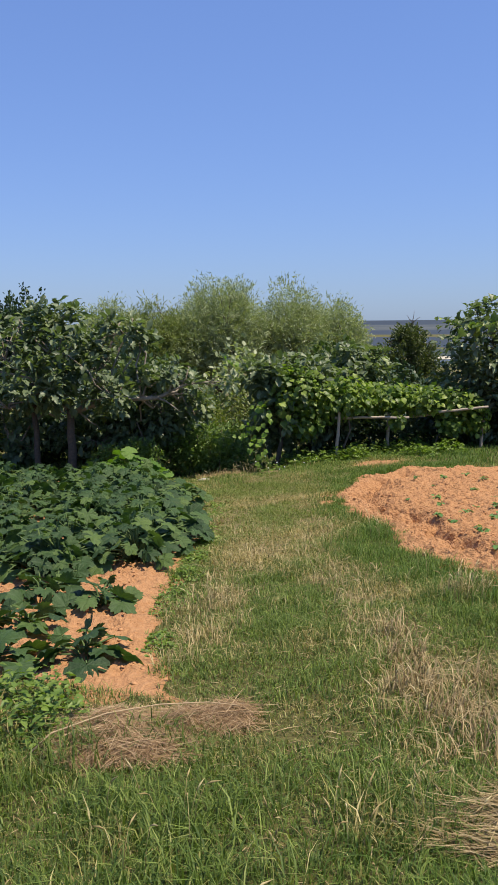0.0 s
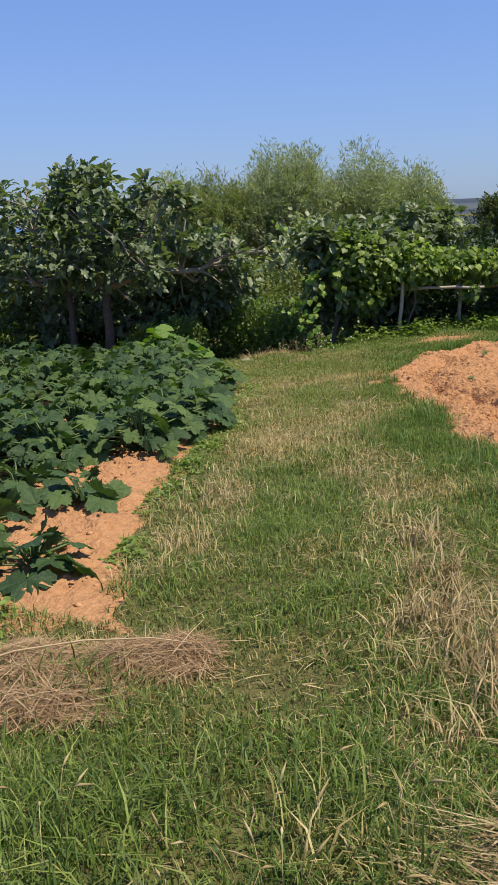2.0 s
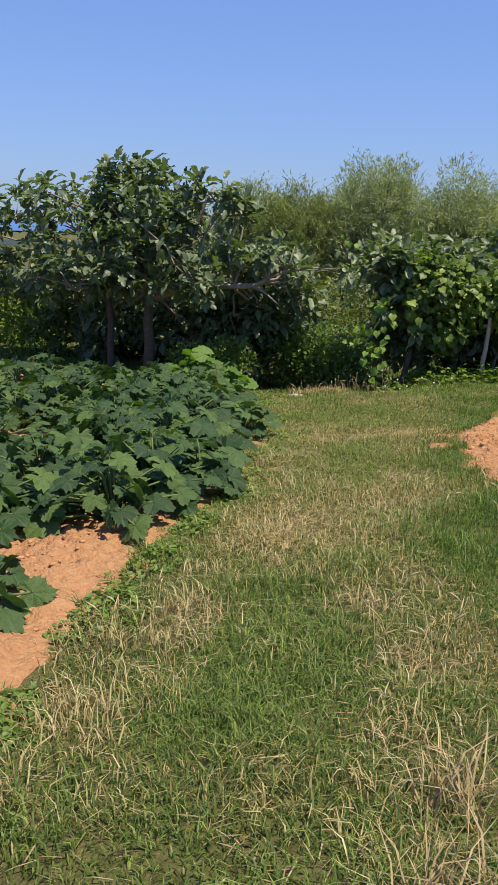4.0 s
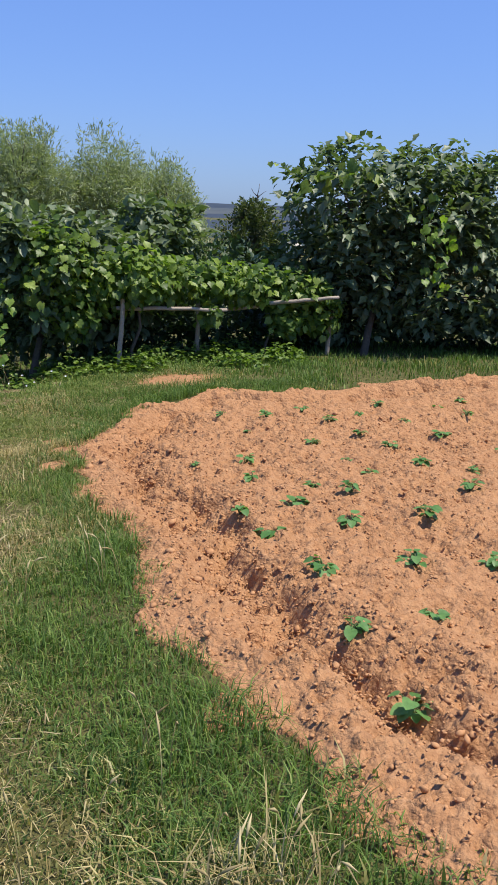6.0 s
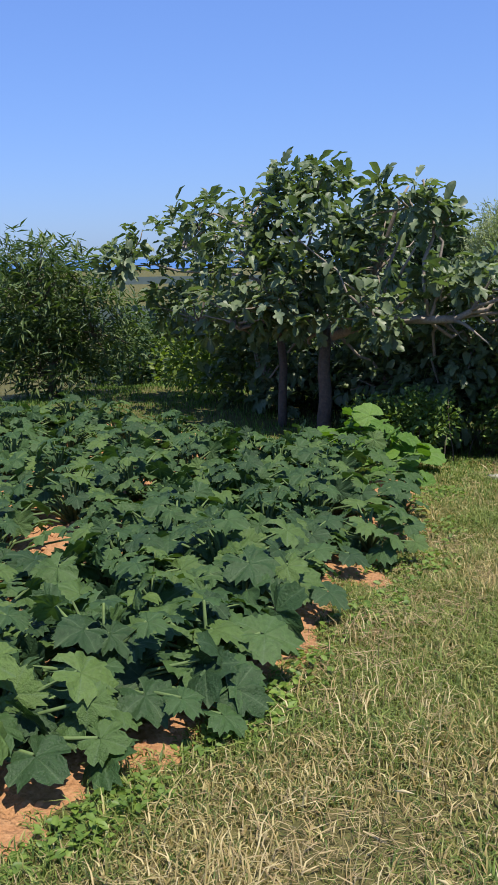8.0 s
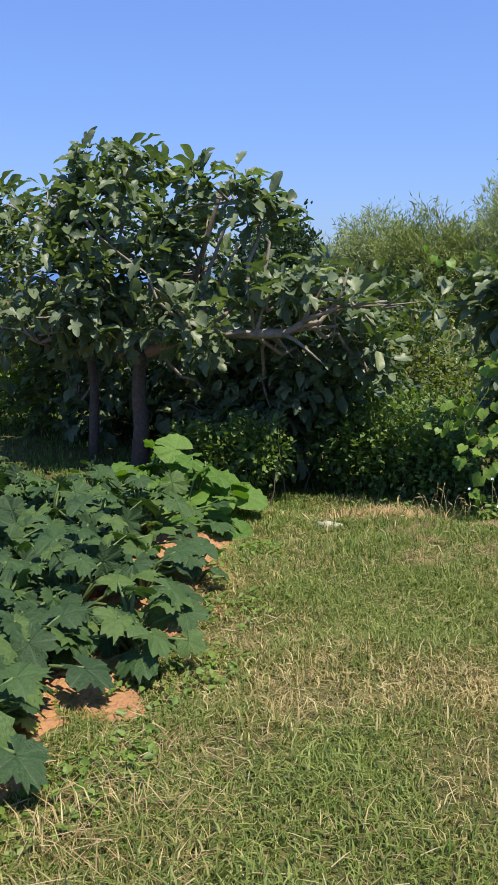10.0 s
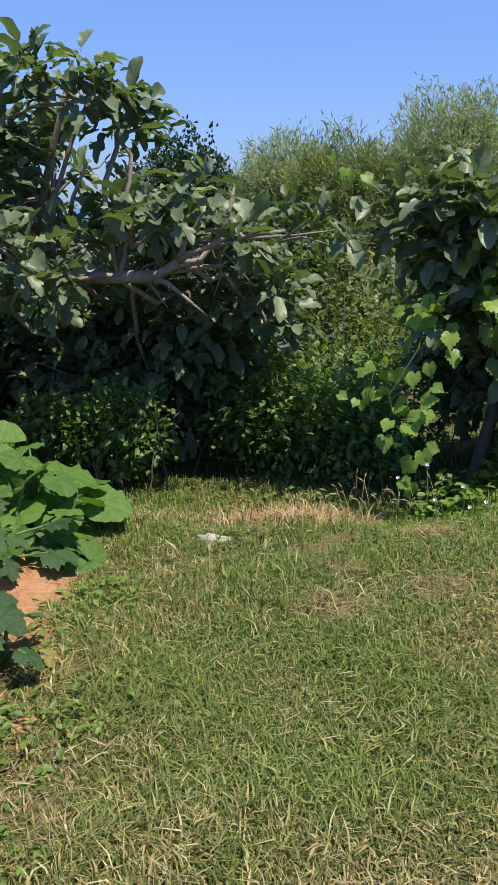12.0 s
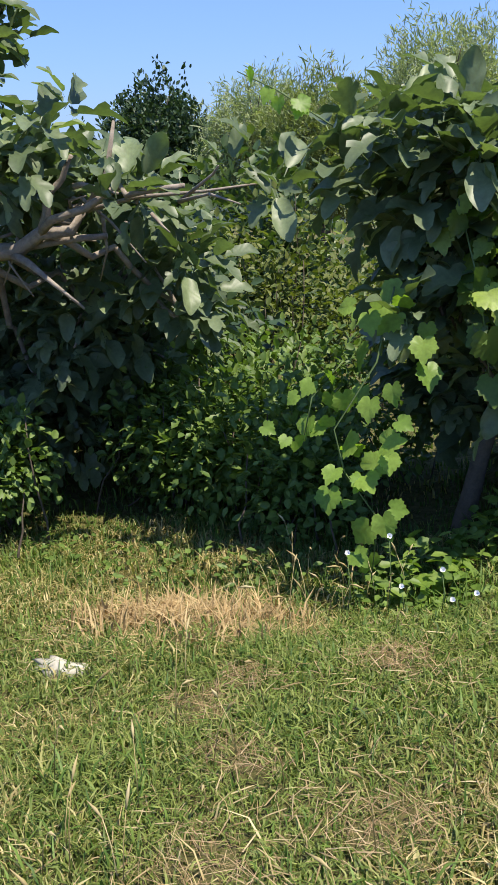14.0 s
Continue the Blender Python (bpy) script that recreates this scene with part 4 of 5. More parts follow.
def squash(name, x, y, z, seed, leaves, spread, size, height, meshes, label, withered=0):
    r = np.random.RandomState(seed)
    ob = thing(name, x, y, z, label, "squash plant", "squash plants in the bed")
    st = []
    for k in range(leaves):
        a = 2.4 * k + r.normal(0, 0.3)
        f = ((k + 0.3) / leaves) ** 0.65
        rad = spread * f * r.uniform(0.8, 1.1)
        h = height * (1.0 - 0.55 * f * f) * r.uniform(0.5, 1.15)
        if k >= leaves - withered:
            h, rad = h * 0.3, rad * 0.8
        tip = np.array([rad * math.cos(a), rad * math.sin(a), h])
        V, F = tube([(0, 0, -0.02), tip * np.array([0.45, 0.45, 0.75]), tip], [0.010, 0.008, 0.006], 5)
        part("stalk", V + origin(ob), F, STEM, ob)
        s = size * r.uniform(0.6, 1.25) * (1.1 - 0.2 * (1 - f))
        s *= 0.65 if k >= leaves - withered else 1
        D = np.array([[math.cos(a), math.sin(a), 0.05 - 0.4 * f + r.normal(0, 0.25)]])
        N = np.array([[0.3 * math.cos(a), 0.3 * math.sin(a), 1.0]]) + r.normal(0, 0.45, (1, 3))
        m = frames(D, N)[0]
        me = (WI_ME if k >= leaves - withered else meshes)[r.randint(2)]
        lf = new("leaf", me)
        lf.parent = ob
        lf.matrix_basis = Matrix.LocRotScale(Vector(tip), Matrix(m.tolist()).to_quaternion(), (s, s, s * 1.1))
    return ob


variants = [squash("squash_plant", -1.35, 5.1, gz(-1.35, 5.1) + 0.03, 200, 14, 0.27, 0.125, 0.17, SQ_ME, "young zucchini plant with lobed green leaves on red soil")]
big = [squash("squash_plant", -1.55, 7.62, gz(-1.55, 7.62) + 0.03, 201 + k, 42, 0.5, 0.118, 0.38, (SQ_ME[:2], SQ_ME[2:])[k % 2], "large zucchini plant with dark lobed mottled leaves", k == 1) for k in range(1)]
rs = np.random.RandomState(77)
young = [(-1.95, 5.75), (-1.55, 6.25), (-2.1, 6.5), (-1.95, 5.05), (-2.7, 5.6), (-2.9, 6.5)]
for x, y in young:
    ob = copy_thing(variants[0], pose(x, y, gz(x, y) + 0.03, 0, 0, rs.uniform(0, 360)))
    ob.scale = (1, 1, 1)
spots = [(-1.48, 8.1), (-1.7, 8.6), (-1.85, 9.3), (-2.0, 9.9), (-2.05, 10.5), (-2.35, 11.1), (-2.5, 11.7)]
for row in range(1, 6):
    for k in range(7):
        spots.append((-1.45 - 0.78 * row - 0.10 * k - (0.15 if k > 2 else 0) + rs.normal(0, 0.06), 7.45 + 0.76 * k + rs.normal(0, 0.08)))
spots += [(-1.85, 7.9), (-2.2, 8.9), (-2.45, 9.6), (-2.75, 10.7), (-3.3, 11.6), (-3.1, 8.3)]
spots += [(-6.3 - 0.8 * (k % 2), 8.2 + 0.8 * k) for k in range(5)]
pool = [big[0], squash("squash_plant", -2.35, 7.3, gz(-2.35, 7.3) + 0.03, 301, 40, 0.52, 0.112, 0.38, SQ_ME[2:], "large zucchini plant with dark lobed mottled leaves"),
        squash("squash_plant", -1.52, 10.25, gz(-1.52, 10.25) + 0.03, 302, 24, 0.34, 0.1, 0.27, SQ_ME[1:3], "zucchini plant with a few yellowed leaves at the bed edge", 2)]
for x, y in spots:
    copy_thing(pool[rs.randint(2)], pose(x, y, gz(x, y) + 0.03, 0, 0, rs.uniform(0, 360)))
squash("squash_plant", -1.28, 8.45, gz(-1.28, 8.45) + 0.03, 305, 18, 0.36, 0.165, 0.3, SQ_ME[:2], "zucchini plant with very large dark mottled leaves at the bed edge", 1)
squash("squash_plant", -1.5, 9.0, gz(-1.5, 9.0) + 0.03, 307, 14, 0.33, 0.15, 0.28, SQ_ME[2:], "zucchini plant with very large dark mottled leaves at the bed edge", 1)
for x, y in [(-1.72, 9.8), (-1.5, 9.3), (-1.85, 10.8)]:
    copy_thing(pool[2], pose(x, y, gz(x, y) + 0.03, 0, 0, rs.uniform(0, 360)))
squash("squash_plant", -1.72, 11.12, gz(-1.72, 11.12) + 0.03, 306, 9, 0.2, 0.085, 0.2, SQ_ME[:2], "small zucchini plant with yellowed leaves at the bed edge", 3)
pk = squash("pumpkin_plant", -2.5, 12.42, gz(-2.5, 12.42) + 0.03, 400, 24, 0.44, 0.15, 0.44, PK_ME, "bright green pumpkin plant with large round leaves at the bed's end")
copy_thing(pk, pose(-2.95, 12.5, gz(-2.95, 12.5) + 0.03, 0, 0, 130))
copy_thing(pk, pose(-2.38, 12.05, gz(-2.38, 12.05) - 0.12, 0, 0, 250))

# ---- bean seedlings ----
rb = np.random.RandomState(500)
BEAN_T = leaf_fan([(0, 0.06), (0.2, -0.02), (0.38, 0.12), (0.44, 0.36), (0.34, 0.66), (0.16, 0.88), (0, 1.0)], (0, 0.4), 0.18, 0.2)
BEAN_ME = mesh_np("leaf", *BEAN_T, BEAN)


def plot_height(x, y):
    k = np.argmin((plot_V[:, 0] - x) ** 2 + (plot_V[:, 1] - y) ** 2)
    return float(plot_V[k, 2])


def bean(x, y, s):
    ob = thing("bean_seedling", x, y, plot_height(x, y), "small green bean seedling in red soil", "seedling", "bean seedlings in the plot")
    st = []
    for k in range(rb.randint(10, 15)):
        a, rad, h = rb.uniform(0, 6.28), s * rb.uniform(0.08, 0.55), s * rb.uniform(0.2, 0.6)
        tip = np.array([rad * math.cos(a), rad * math.sin(a), h])
        V, F = tube([(0, 0, -0.02), tip * 0.6 + np.array([0, 0, 0.01]), tip], [0.004, 0.003, 0.002], 4)
        part("stalk", V + origin(ob), F, STEM, ob)
        D = np.array([[math.cos(a), math.sin(a), rb.uniform(-0.35, 0.3)]])
        m = frames(D, np.array([[0, 0, 1.0]]) + rb.normal(0, 0.2, (1, 3)))[0]
        lf = new("leaf", BEAN_ME)
        lf.parent = ob
        q = s * rb.uniform(0.36, 0.66)
        lf.matrix_basis = Matrix.LocRotScale(Vector(tip), Matrix(m.tolist()).to_quaternion(), (q, q, q))


for x, y, s in [(1.78, 10.87, 0.15), (1.59, 10.47, 0.08), (2.06, 10.9, 0.12), (2.22, 10.59, 0.14), (2.79, 11.36, 0.14), (2.0, 10.07, 0.12), (1.51, 9.72, 0.14), (1.51, 9.37, 0.14),
                (1.39, 8.77, 0.14), (1.68, 8.84, 0.19), (1.51, 8.37, 0.17), (1.87, 9.25, 0.13), (2.24, 9.37, 0.14), (2.02, 8.93, 0.17), (1.91, 8.43, 0.16), (2.32, 8.49, 0.18),
                (1.67, 7.9, 0.17), (2.09, 7.95, 0.17), (1.69, 7.39, 0.17), (1.81, 6.97, 0.19), (2.5, 9.89, 0.12), (2.17, 9.68, 0.11), (2.86, 10.77, 0.12), (3.01, 10.35, 0.14),
                (2.6, 9.52, 0.14), (1.42, 10.86, 0.10), (1.18, 9.68, 0.07), (3.29, 11.29, 0.13), (2.04, 7.5, 0.15), (2.37, 10.24, 0.12), (2.55, 11.0, 0.1), (3.4, 10.9, 0.12), (2.45, 7.9, 0.15),
                (2.7, 8.9, 0.15), (2.9, 9.4, 0.14), (3.3, 9.9, 0.13), (2.3, 7.1, 0.15), (3.6, 11.6, 0.13), (3.1, 8.6, 0.15), (3.7, 10.2, 0.14)]:
    bean(x, y, 0.55 * s)

# ---- soil clods ----
rc = np.random.RandomState(600)
bm = bmesh.new()
bmesh.ops.create_icosphere(bm, subdivisions=1, radius=1)
ICO_V = np.array([v.co[:] for v in bm.verts])
ICO_F = np.array([[v.index for v in f.verts] for f in bm.faces])
bm.free()


def clods(name, V, d, count, lo, hi, label):
    """Crumbs and lumps, half sunk in the soil."""
    w = np.where((d > 0.03) & (V[:, 1] < 11.0) & (V[:, 0] < 3.4), 1.0, 0.06) * (1 + 2.5 * np.exp(-((d - 0.45) / 0.25) ** 2))
    k = rc.choice(len(V), count, p=w / w.sum())
    s = lo + (hi - lo) * rc.rand(count) ** 2
    out = []
    for q in range(10):
        base, F = ICO_V, ICO_F
        Vs = base * (1 + 0.16 * np.random.RandomState(q).normal(0, 1, (len(base), 1))) * np.array([1, 0.85, 0.42])
        sel = (np.argsort(np.argsort(s)) * 10 // count) == q
        n = sel.sum()
        D, N = rc.normal(0, 1, (n, 3)) * np.array([1, 1, 0.25]), rc.normal(0, 0.3, (n, 3)) + np.array([0, 0, 1.0])
        P = V[k[sel]] + np.stack([rc.normal(0, 0.02, n), rc.normal(0, 0.02, n), s[sel] * -0.2], 1)
        out.append(scatter((Vs, F), P, D, N, s[sel]))
    tagged(new(name, mesh_np(name, *joined(out), CLOD, True)), label, "clods", "", "stuff")


clods("soil_clods", plot_V, plot_d, 26000, 0.003, 0.011, "crumbly red soil clods on the dug plot")
clods("soil_clods", plot_V, plot_d, 4500, 0.006, 0.019, "walnut-sized red soil clods on the dug plot")
clods("soil_clods", plot_V, plot_d, 160, 0.015, 0.034, "large lumps of red soil along the furrow")
clods("soil_clods", bed_V, bed_d, 5000, 0.005, 0.026, "small red soil clods on the squash bed")


# ---- meadow grass ----
def blade_arrays(X, Y, H, W, r, lean=0.55, base=0.0):
    """Curved tapering blades: two quads and a tip, as triangles."""
    n = len(X)
    Z = ground_z(X, Y) + base
    a = r.uniform(0, 2 * math.pi, n)
    b = a + r.normal(0, 0.5, n) + math.pi / 2
    L = lean * r.uniform(0.3, 1.6, n)
    dx, dy = np.cos(a), np.sin(a)
    wx, wy = np.cos(b) * W / 2, np.sin(b) * W / 2
    P = np.empty((n, 5, 3))
    for j, (f, w) in enumerate(((0.0, 1.0), (0.55, 0.75))):
        hx, hz = L * f * f * H, H * f * (1 - 0.25 * f * np.minimum(L, 1.3))
        for q, sgn in ((0, -1), (1, 1)):
            P[:, 2 * j + q, 0] = X + dx * hx + sgn * w * wx
            P[:, 2 * j + q, 1] = Y + dy * hx + sgn * w * wy
            P[:, 2 * j + q, 2] = Z + hz - (0.01 if j == 0 else 0)
    P[:, 4, 0], P[:, 4, 1], P[:, 4, 2] = X + dx * L * H, Y + dy * L * H, Z + H * np.maximum(1 - 0.5 * L, 0.12)
    F = np.array([(0, 1, 3), (0, 3, 2), (2, 3, 4)])
    return P.reshape(-1, 3), (F[None] + 5 * np.arange(n)[:, None, None]).reshape(-1, 3)


bare = [(1.12, 12.95, 0.58, 0.55), (0.14, 10.65, 0.08, 0.13), (0.28, 10.35, 0.16, 0.18), (0.27, 9.95, 0.17, 0.14), (-1.8, 11.42, 0.09, 0.12), (-1.46, 10.9, 0.08, 0.06)]


def free_ground(X, Y, margin=0.03):
    jx = X + 0.05 * np.sin(Y * 17) + 0.04 * np.sin(Y * 41 + X * 9)
    for cx, cy, rx, ry in bare:
        jx = np.where(np.hypot((X - cx) / rx, (Y - cy) / ry) < 0.7 + 0.25 * np.sin(X * 60) * np.sin(Y * 47), 3.5, jx)
    return (inside_depth(PLOT, jx, np.where(jx == 3.5, 9.0, Y)) < margin) & (inside_depth(BED, jx, Y) < margin)


rg = np.random.RandomState(700)
# trodden spots where dry litter shows: x, y, radius
WORN = [(-1.02, 12.43, 0.12), (-0.82, 12.24, 0.11), (-0.39, 12.1, 0.12), (-0.76, 11.85, 0.13), (-0.55, 12.85, 0.12), (-0.94, 12.6, 0.08), (-0.68, 10.15, 0.24), (-0.75, 9.75, 0.18),
        (-1.15, 10.5, 0.14), (0.3, 7.1, 0.18), (0.12, 6.7, 0.15), (-0.28, 7.85, 0.25), (0.12, 9.1, 0.22), (0.45, 6.15, 0.14), (-0.6, 6.4, 0.17)]


def meadow(name, x0, x1, y0, y1, per_m2, h, w, mat, label, lean=0.6, keep=None):
    n = int((x1 - x0) * (y1 - y0) * per_m2)
    X, Y = rg.uniform(x0, x1, n), rg.uniform(y0, y1, n)
    edge = np.minimum(np.minimum(X - x0, x1 - X), np.minimum(Y - y0, y1 - Y))
    ok = free_ground(X, Y) & (rg.rand(n) < 0.1 + edge / 0.5)
    if keep is not None:
        ok &= keep(X, Y)
    for cx, cy, rr in WORN:
        ok &= (np.hypot(X - cx, Y - cy) > rr * (0.8 + 0.4 * np.sin(X * 31 + cy) * np.sin(Y * 27))) | (rg.rand(n) < 0.2)
    thin = 0.5 + 0.5 * np.sin(X * 2.3 + 2.1 * np.sin(Y * 1.7)) * np.sin(Y * 2.9 + 1.3 * X)
    ok &= rg.rand(n) < 0.55 + 0.5 * thin
    X, Y = X[ok], Y[ok]
    clump = 0.8 + 0.45 * np.sin(X * 5.1 + 2 * np.sin(Y * 3.3)) * np.sin(Y * 4.3)
    H = h * clump * rg.uniform(0.4, 1.7, len(X))
    tagged(new(name, mesh_np(name, *blade_arrays(X, Y, H, w * rg.uniform(0.5, 1.5, len(X)), rg, lean), mat)), label, "grass", "", "stuff")


def away(X, Y):
    """Off the strip of lush grass beside the dug plot."""
    return inside_depth(PLOT, X, Y) < -0.42 + 0.18 * np.sin(Y * 2.3) + 0.12 * np.sin(X * 9 + Y * 5)


meadow("meadow_grass", -2.6, 2.4, 1.0, 7.5, 5200, 0.066, 0.0052, MEADOW, "short mown meadow grass, green with dry straw patches", 0.9, away)
meadow("meadow_grass", -2.8, 1.9, 6.8, 14.2, 7600, 0.052, 0.0062, GRASS, "very short mown grass, yellowish green with dry straw", 1.0, away)
meadow("fine_grass", -2.0, 0.9, 8.4, 13.4, 10500, 0.045, 0.0044, GRASS, "fine short blades between the mown grass", 1.1)
meadow("fine_grass", -1.1, 1.3, 5.0, 8.6, 5500, 0.05, 0.0044, MEADOW, "fine short blades between the mown grass", 1.1)
meadow("lush_grass", 0.0, 2.6, 1.0, 13.5, 6500, 0.08, 0.0045, LUSH, "lush green grass along the edge of the dug plot", 0.75, lambda X, Y: (inside_depth(PLOT, X, Y) > -0.7 + 0.15 * np.sin(Y * 3)) | (Y < 4))
meadow("lush_grass", -2.4, 0.7, 0.8, 4.0, 2600, 0.1, 0.0055, MEADOW, "lush green grass at the start of the path", 0.75)
meadow("lush_grass", -2.6, 3.0, 11.4, 14.4, 1500, 0.075, 0.0055, LUSH, "lush green grass below the hedge", 0.7)
meadow("far_grass", -10.0, 9.0, 12.3, 17.0, 900, 0.06, 0.009, LUSH, "tall grass along the hedge", 0.5)
meadow("far_grass", 1.2, 9.0, -1.0, 6.7, 420, 0.12, 0.01, GRASS, "meadow grass beside the plot", 0.6)
meadow("far_grass", -10.0, -1.4, -1.0, 5.4, 420, 0.14, 0.01, GRASS, "meadow grass beside the squash bed", 0.6)


# ---- dry tufts, hay, weeds, small things ----
def spread(cx, cy, rx, ry, n):
    a, q = rg.uniform(0, 2 * math.pi, n), np.sqrt(rg.rand(n))
    q = q * (1 + 0.25 * np.sin(3 * a + cx * 5))
    return cx + rx * q * np.cos(a), cy + ry * q * np.sin(a)


def hay(name, cx, cy, rx, ry, count, length, mat, label, heap=0.05, way=None):
    """Cut stalks lying on one another."""
    X, Y = spread(cx, cy, rx, ry, count)
    f = np.clip(1 - np.hypot((X - cx) / rx, (Y - cy) / ry), 0, 1)
    a = rg.uniform(0, math.pi, count) if way is None else rg.normal(way, 0.45, count)
    D = np.stack([np.cos(a), np.sin(a), rg.normal(0, 0.12, count)], 1)
    P = np.stack([X, Y, ground_z(X, Y) + 0.02 + (heap * f + 0.02) * rg.rand(count)], 1)
    N = rg.normal(0, 0.5, P.shape) + np.array([0, 0, 1.0])
    T = (np.array([(-0.005, -0.5, 0), (0.005, -0.5, 0), (0.006, 0.05, 0.05), (-0.006, 0.05, 0.05), (0.002, 0.5, 0), (-0.002, 0.5, 0)], float), np.array([(0, 1, 2), (0, 2, 3), (3, 2, 4), (3, 4, 5)]))
    tagged(new(name, mesh_np(name, *scatter(T, P, D, N, length * rg.uniform(0.4, 1.3, count)), mat)), label, "hay", "", "stuff")


hay("hay", -0.95, 4.1, 0.3, 0.2, 2100, 0.2, HAY, "flattened heap of dry brown hay on the grass", 0.11)
hay("hay", -0.88, 3.97, 0.34, 0.17, 1500, 0.2, HAY, "flattened dry brown hay on the grass", 0.1)
hay("hay", -0.55, 4.2, 0.28, 0.13, 1400, 0.2, HAY, "flattened dry brown hay on the grass", 0.06)
hay("hay", -0.8, 3.84, 0.26, 0.12, 1100, 0.2, HAY, "flattened dry brown hay on the grass", 0.1)
hay("hay", -0.36, 4.26, 0.16, 0.11, 600, 0.2, HAY, "flattened dry brown hay on the grass", 0.09)
hay("hay", 0.98, 3.08, 0.36, 0.32, 1900, 0.32, BROWN_STRAW, "bundle of long dry stalks lying on the grass", 0.10, 2.85)
hay("hay", -1.28, 12.98, 0.42, 0.24, 1100, 0.14, RUST, "dry rusty bracken litter below the nettles", 0.08)
for cx, cy, rr in WORN:
    hay("hay", cx, cy, rr * 1.15, rr, int((4200, 11000)[cy > 11.5] * rr * rr) + 60, 0.075, (HAY, BROWN_STRAW)[cy < 11], "thin dry litter on a worn spot of the grass", 0.008)
hay("hay", 1.12, 12.98, 0.5, 0.42, 260, 0.1, BROWN_STRAW, "thin dry litter over a patch of bare earth", 0.01)
hay("hay", -1.75, 11.0, 0.22, 0.45, 260, 0.1, BROWN_STRAW, "dry litter on the edge of the squash bed", 0.02)
hay("hay", -1.5, 9.75, 0.2, 0.3, 130, 0.09, BROWN_STRAW, "dry litter on the edge of the squash bed", 0.02)
hay("hay", -0.85, 9.2, 0.3, 0.5, 350, 0.14, HAY, "scattered dry straw beside the bed", 0.03)


def thatch(x0, x1, y0, y1, per_m2, length, mat, label):
    """Short dead stalks lying between the blades, thicker in patches."""
    n = int((x1 - x0) * (y1 - y0) * per_m2)
    X, Y = rg.uniform(x0, x1, n), rg.uniform(y0, y1, n)
    patch = 0.5 + 0.5 * np.sin(X * 3.7 + 1.7 * np.sin(Y * 2.1)) * np.sin(Y * 3.1 + 1.1 * np.sin(X * 5.3))
    ok = free_ground(X, Y) & away(X, Y) & (rg.rand(n) < 0.25 + 0.75 * patch)
    X, Y = X[ok], Y[ok]
    a = rg.uniform(0, 2 * math.pi, len(X))
    D = np.stack([np.cos(a), np.sin(a), rg.normal(0.12, 0.2, len(X))], 1)
    P = np.stack([X, Y, ground_z(X, Y) + 0.008 + 0.022 * rg.rand(len(X))], 1)
    T = (np.array([(-0.02, -0.5, 0), (0.02, -0.5, 0), (0.022, 0.1, 0.04), (-0.022, 0.1, 0.04), (0, 0.5, 0)], float), np.array([(0, 1, 2), (0, 2, 3), (3, 2, 4)]))
    tagged(new("dead_grass", mesh_np("dead_grass", *scatter(T, P, D, rg.normal(0, 0.5, P.shape) + np.array([0, 0, 1.0]), length * rg.uniform(0.4, 1.4, len(X))), mat)), label, "grass", "", "stuff")


thatch(-1.8, 1.6, 6.5, 13.3, 1500, 0.06, BROWN_STRAW, "short dead grass stalks lying between the blades")
thatch(-1.6, 1.4, 2.5, 6.5, 600, 0.075, BROWN_STRAW, "dead grass stalks lying between the blades")


def tufts(name, spots, h, w, mat, label, lean=0.5, per=60):
    X, Y, H = [], [], []
    for cx, cy, rr, k in spots:
        x, y = spread(cx, cy, rr, rr, int(per * k))
        X.append(x)
        Y.append(y)
        H.append(h * rg.uniform(0.4, 1.25, len(x)))
    X, Y, H = np.concatenate(X), np.concatenate(Y), np.concatenate(H)
    ok = free_ground(X, Y, 0.12)
    X, Y, H = X[ok], Y[ok], H[ok]
    tagged(new(name, mesh_np(name, *blade_arrays(X, Y, H, w * rg.uniform(0.6, 1.4, len(X)), rg, lean), mat)), label, "grass", "", "stuff")


dry_line = [(0.62 - 0.22 * q, 3.3 + 3.0 * q, 0.2, 4.5 - 3.0 * q) for q in np.linspace(0, 1, 12)]
dry_line += [(0.32 - 0.25 * q, 5.9 + 3.0 * q, 0.2, 1.5) for q in np.linspace(0, 1, 10)]
dry_line += [(-0.6 - 0.15 * math.sin(q * 7), 5.2 + 3.6 * q, 0.28, 2.3) for q in np.linspace(0, 1, 11)]
dry_line += [(-0.9 + 1.3 * rg.rand(), 8.2 + 4.0 * rg.rand(), 0.22, 1.0) for q in range(16)]
dry_line += [(-0.6 + 0.9 * rg.rand(), 6.0 + 3.0 * rg.rand(), 0.2, 1.4) for q in range(14)]
tufts("dry_grass", dry_line, 0.1, 0.0045, STRAW, "dry bleached grass tufts along the trodden path", 0.8, 48)
tufts("dry_grass", [(0.62, 5.3, 0.12, 1.0), (0.63, 4.9, 0.14, 1.6), (0.66, 4.5, 0.16, 2.2), (0.74, 4.1, 0.18, 2.6), (0.86, 3.75, 0.2, 2.6), (1.0, 4.5, 0.16, 1.4), (1.02, 4.0, 0.18, 2.0), (1.1, 3.5, 0.2, 2.0)], 0.22, 0.006, BROWN_STRAW, "tall brown dry grass standing beside the path", 0.75, 75)
tufts("dry_grass", [(-0.95, 6.15, 0.14, 1.4), (-0.7, 5.5, 0.16, 1.8), (-0.76, 5.05, 0.16, 1.6), (-0.62, 6.5, 0.16, 1.5), (-0.53, 6.15, 0.16, 1.5), (-0.48, 5.7, 0.16, 1.4), (-0.96, 9.1, 0.12, 1.0), (-0.9, 9.3, 0.1, 0.7)], 0.13, 0.0045, STRAW, "brown dry grass tufts along the squash bed", 0.7, 80)
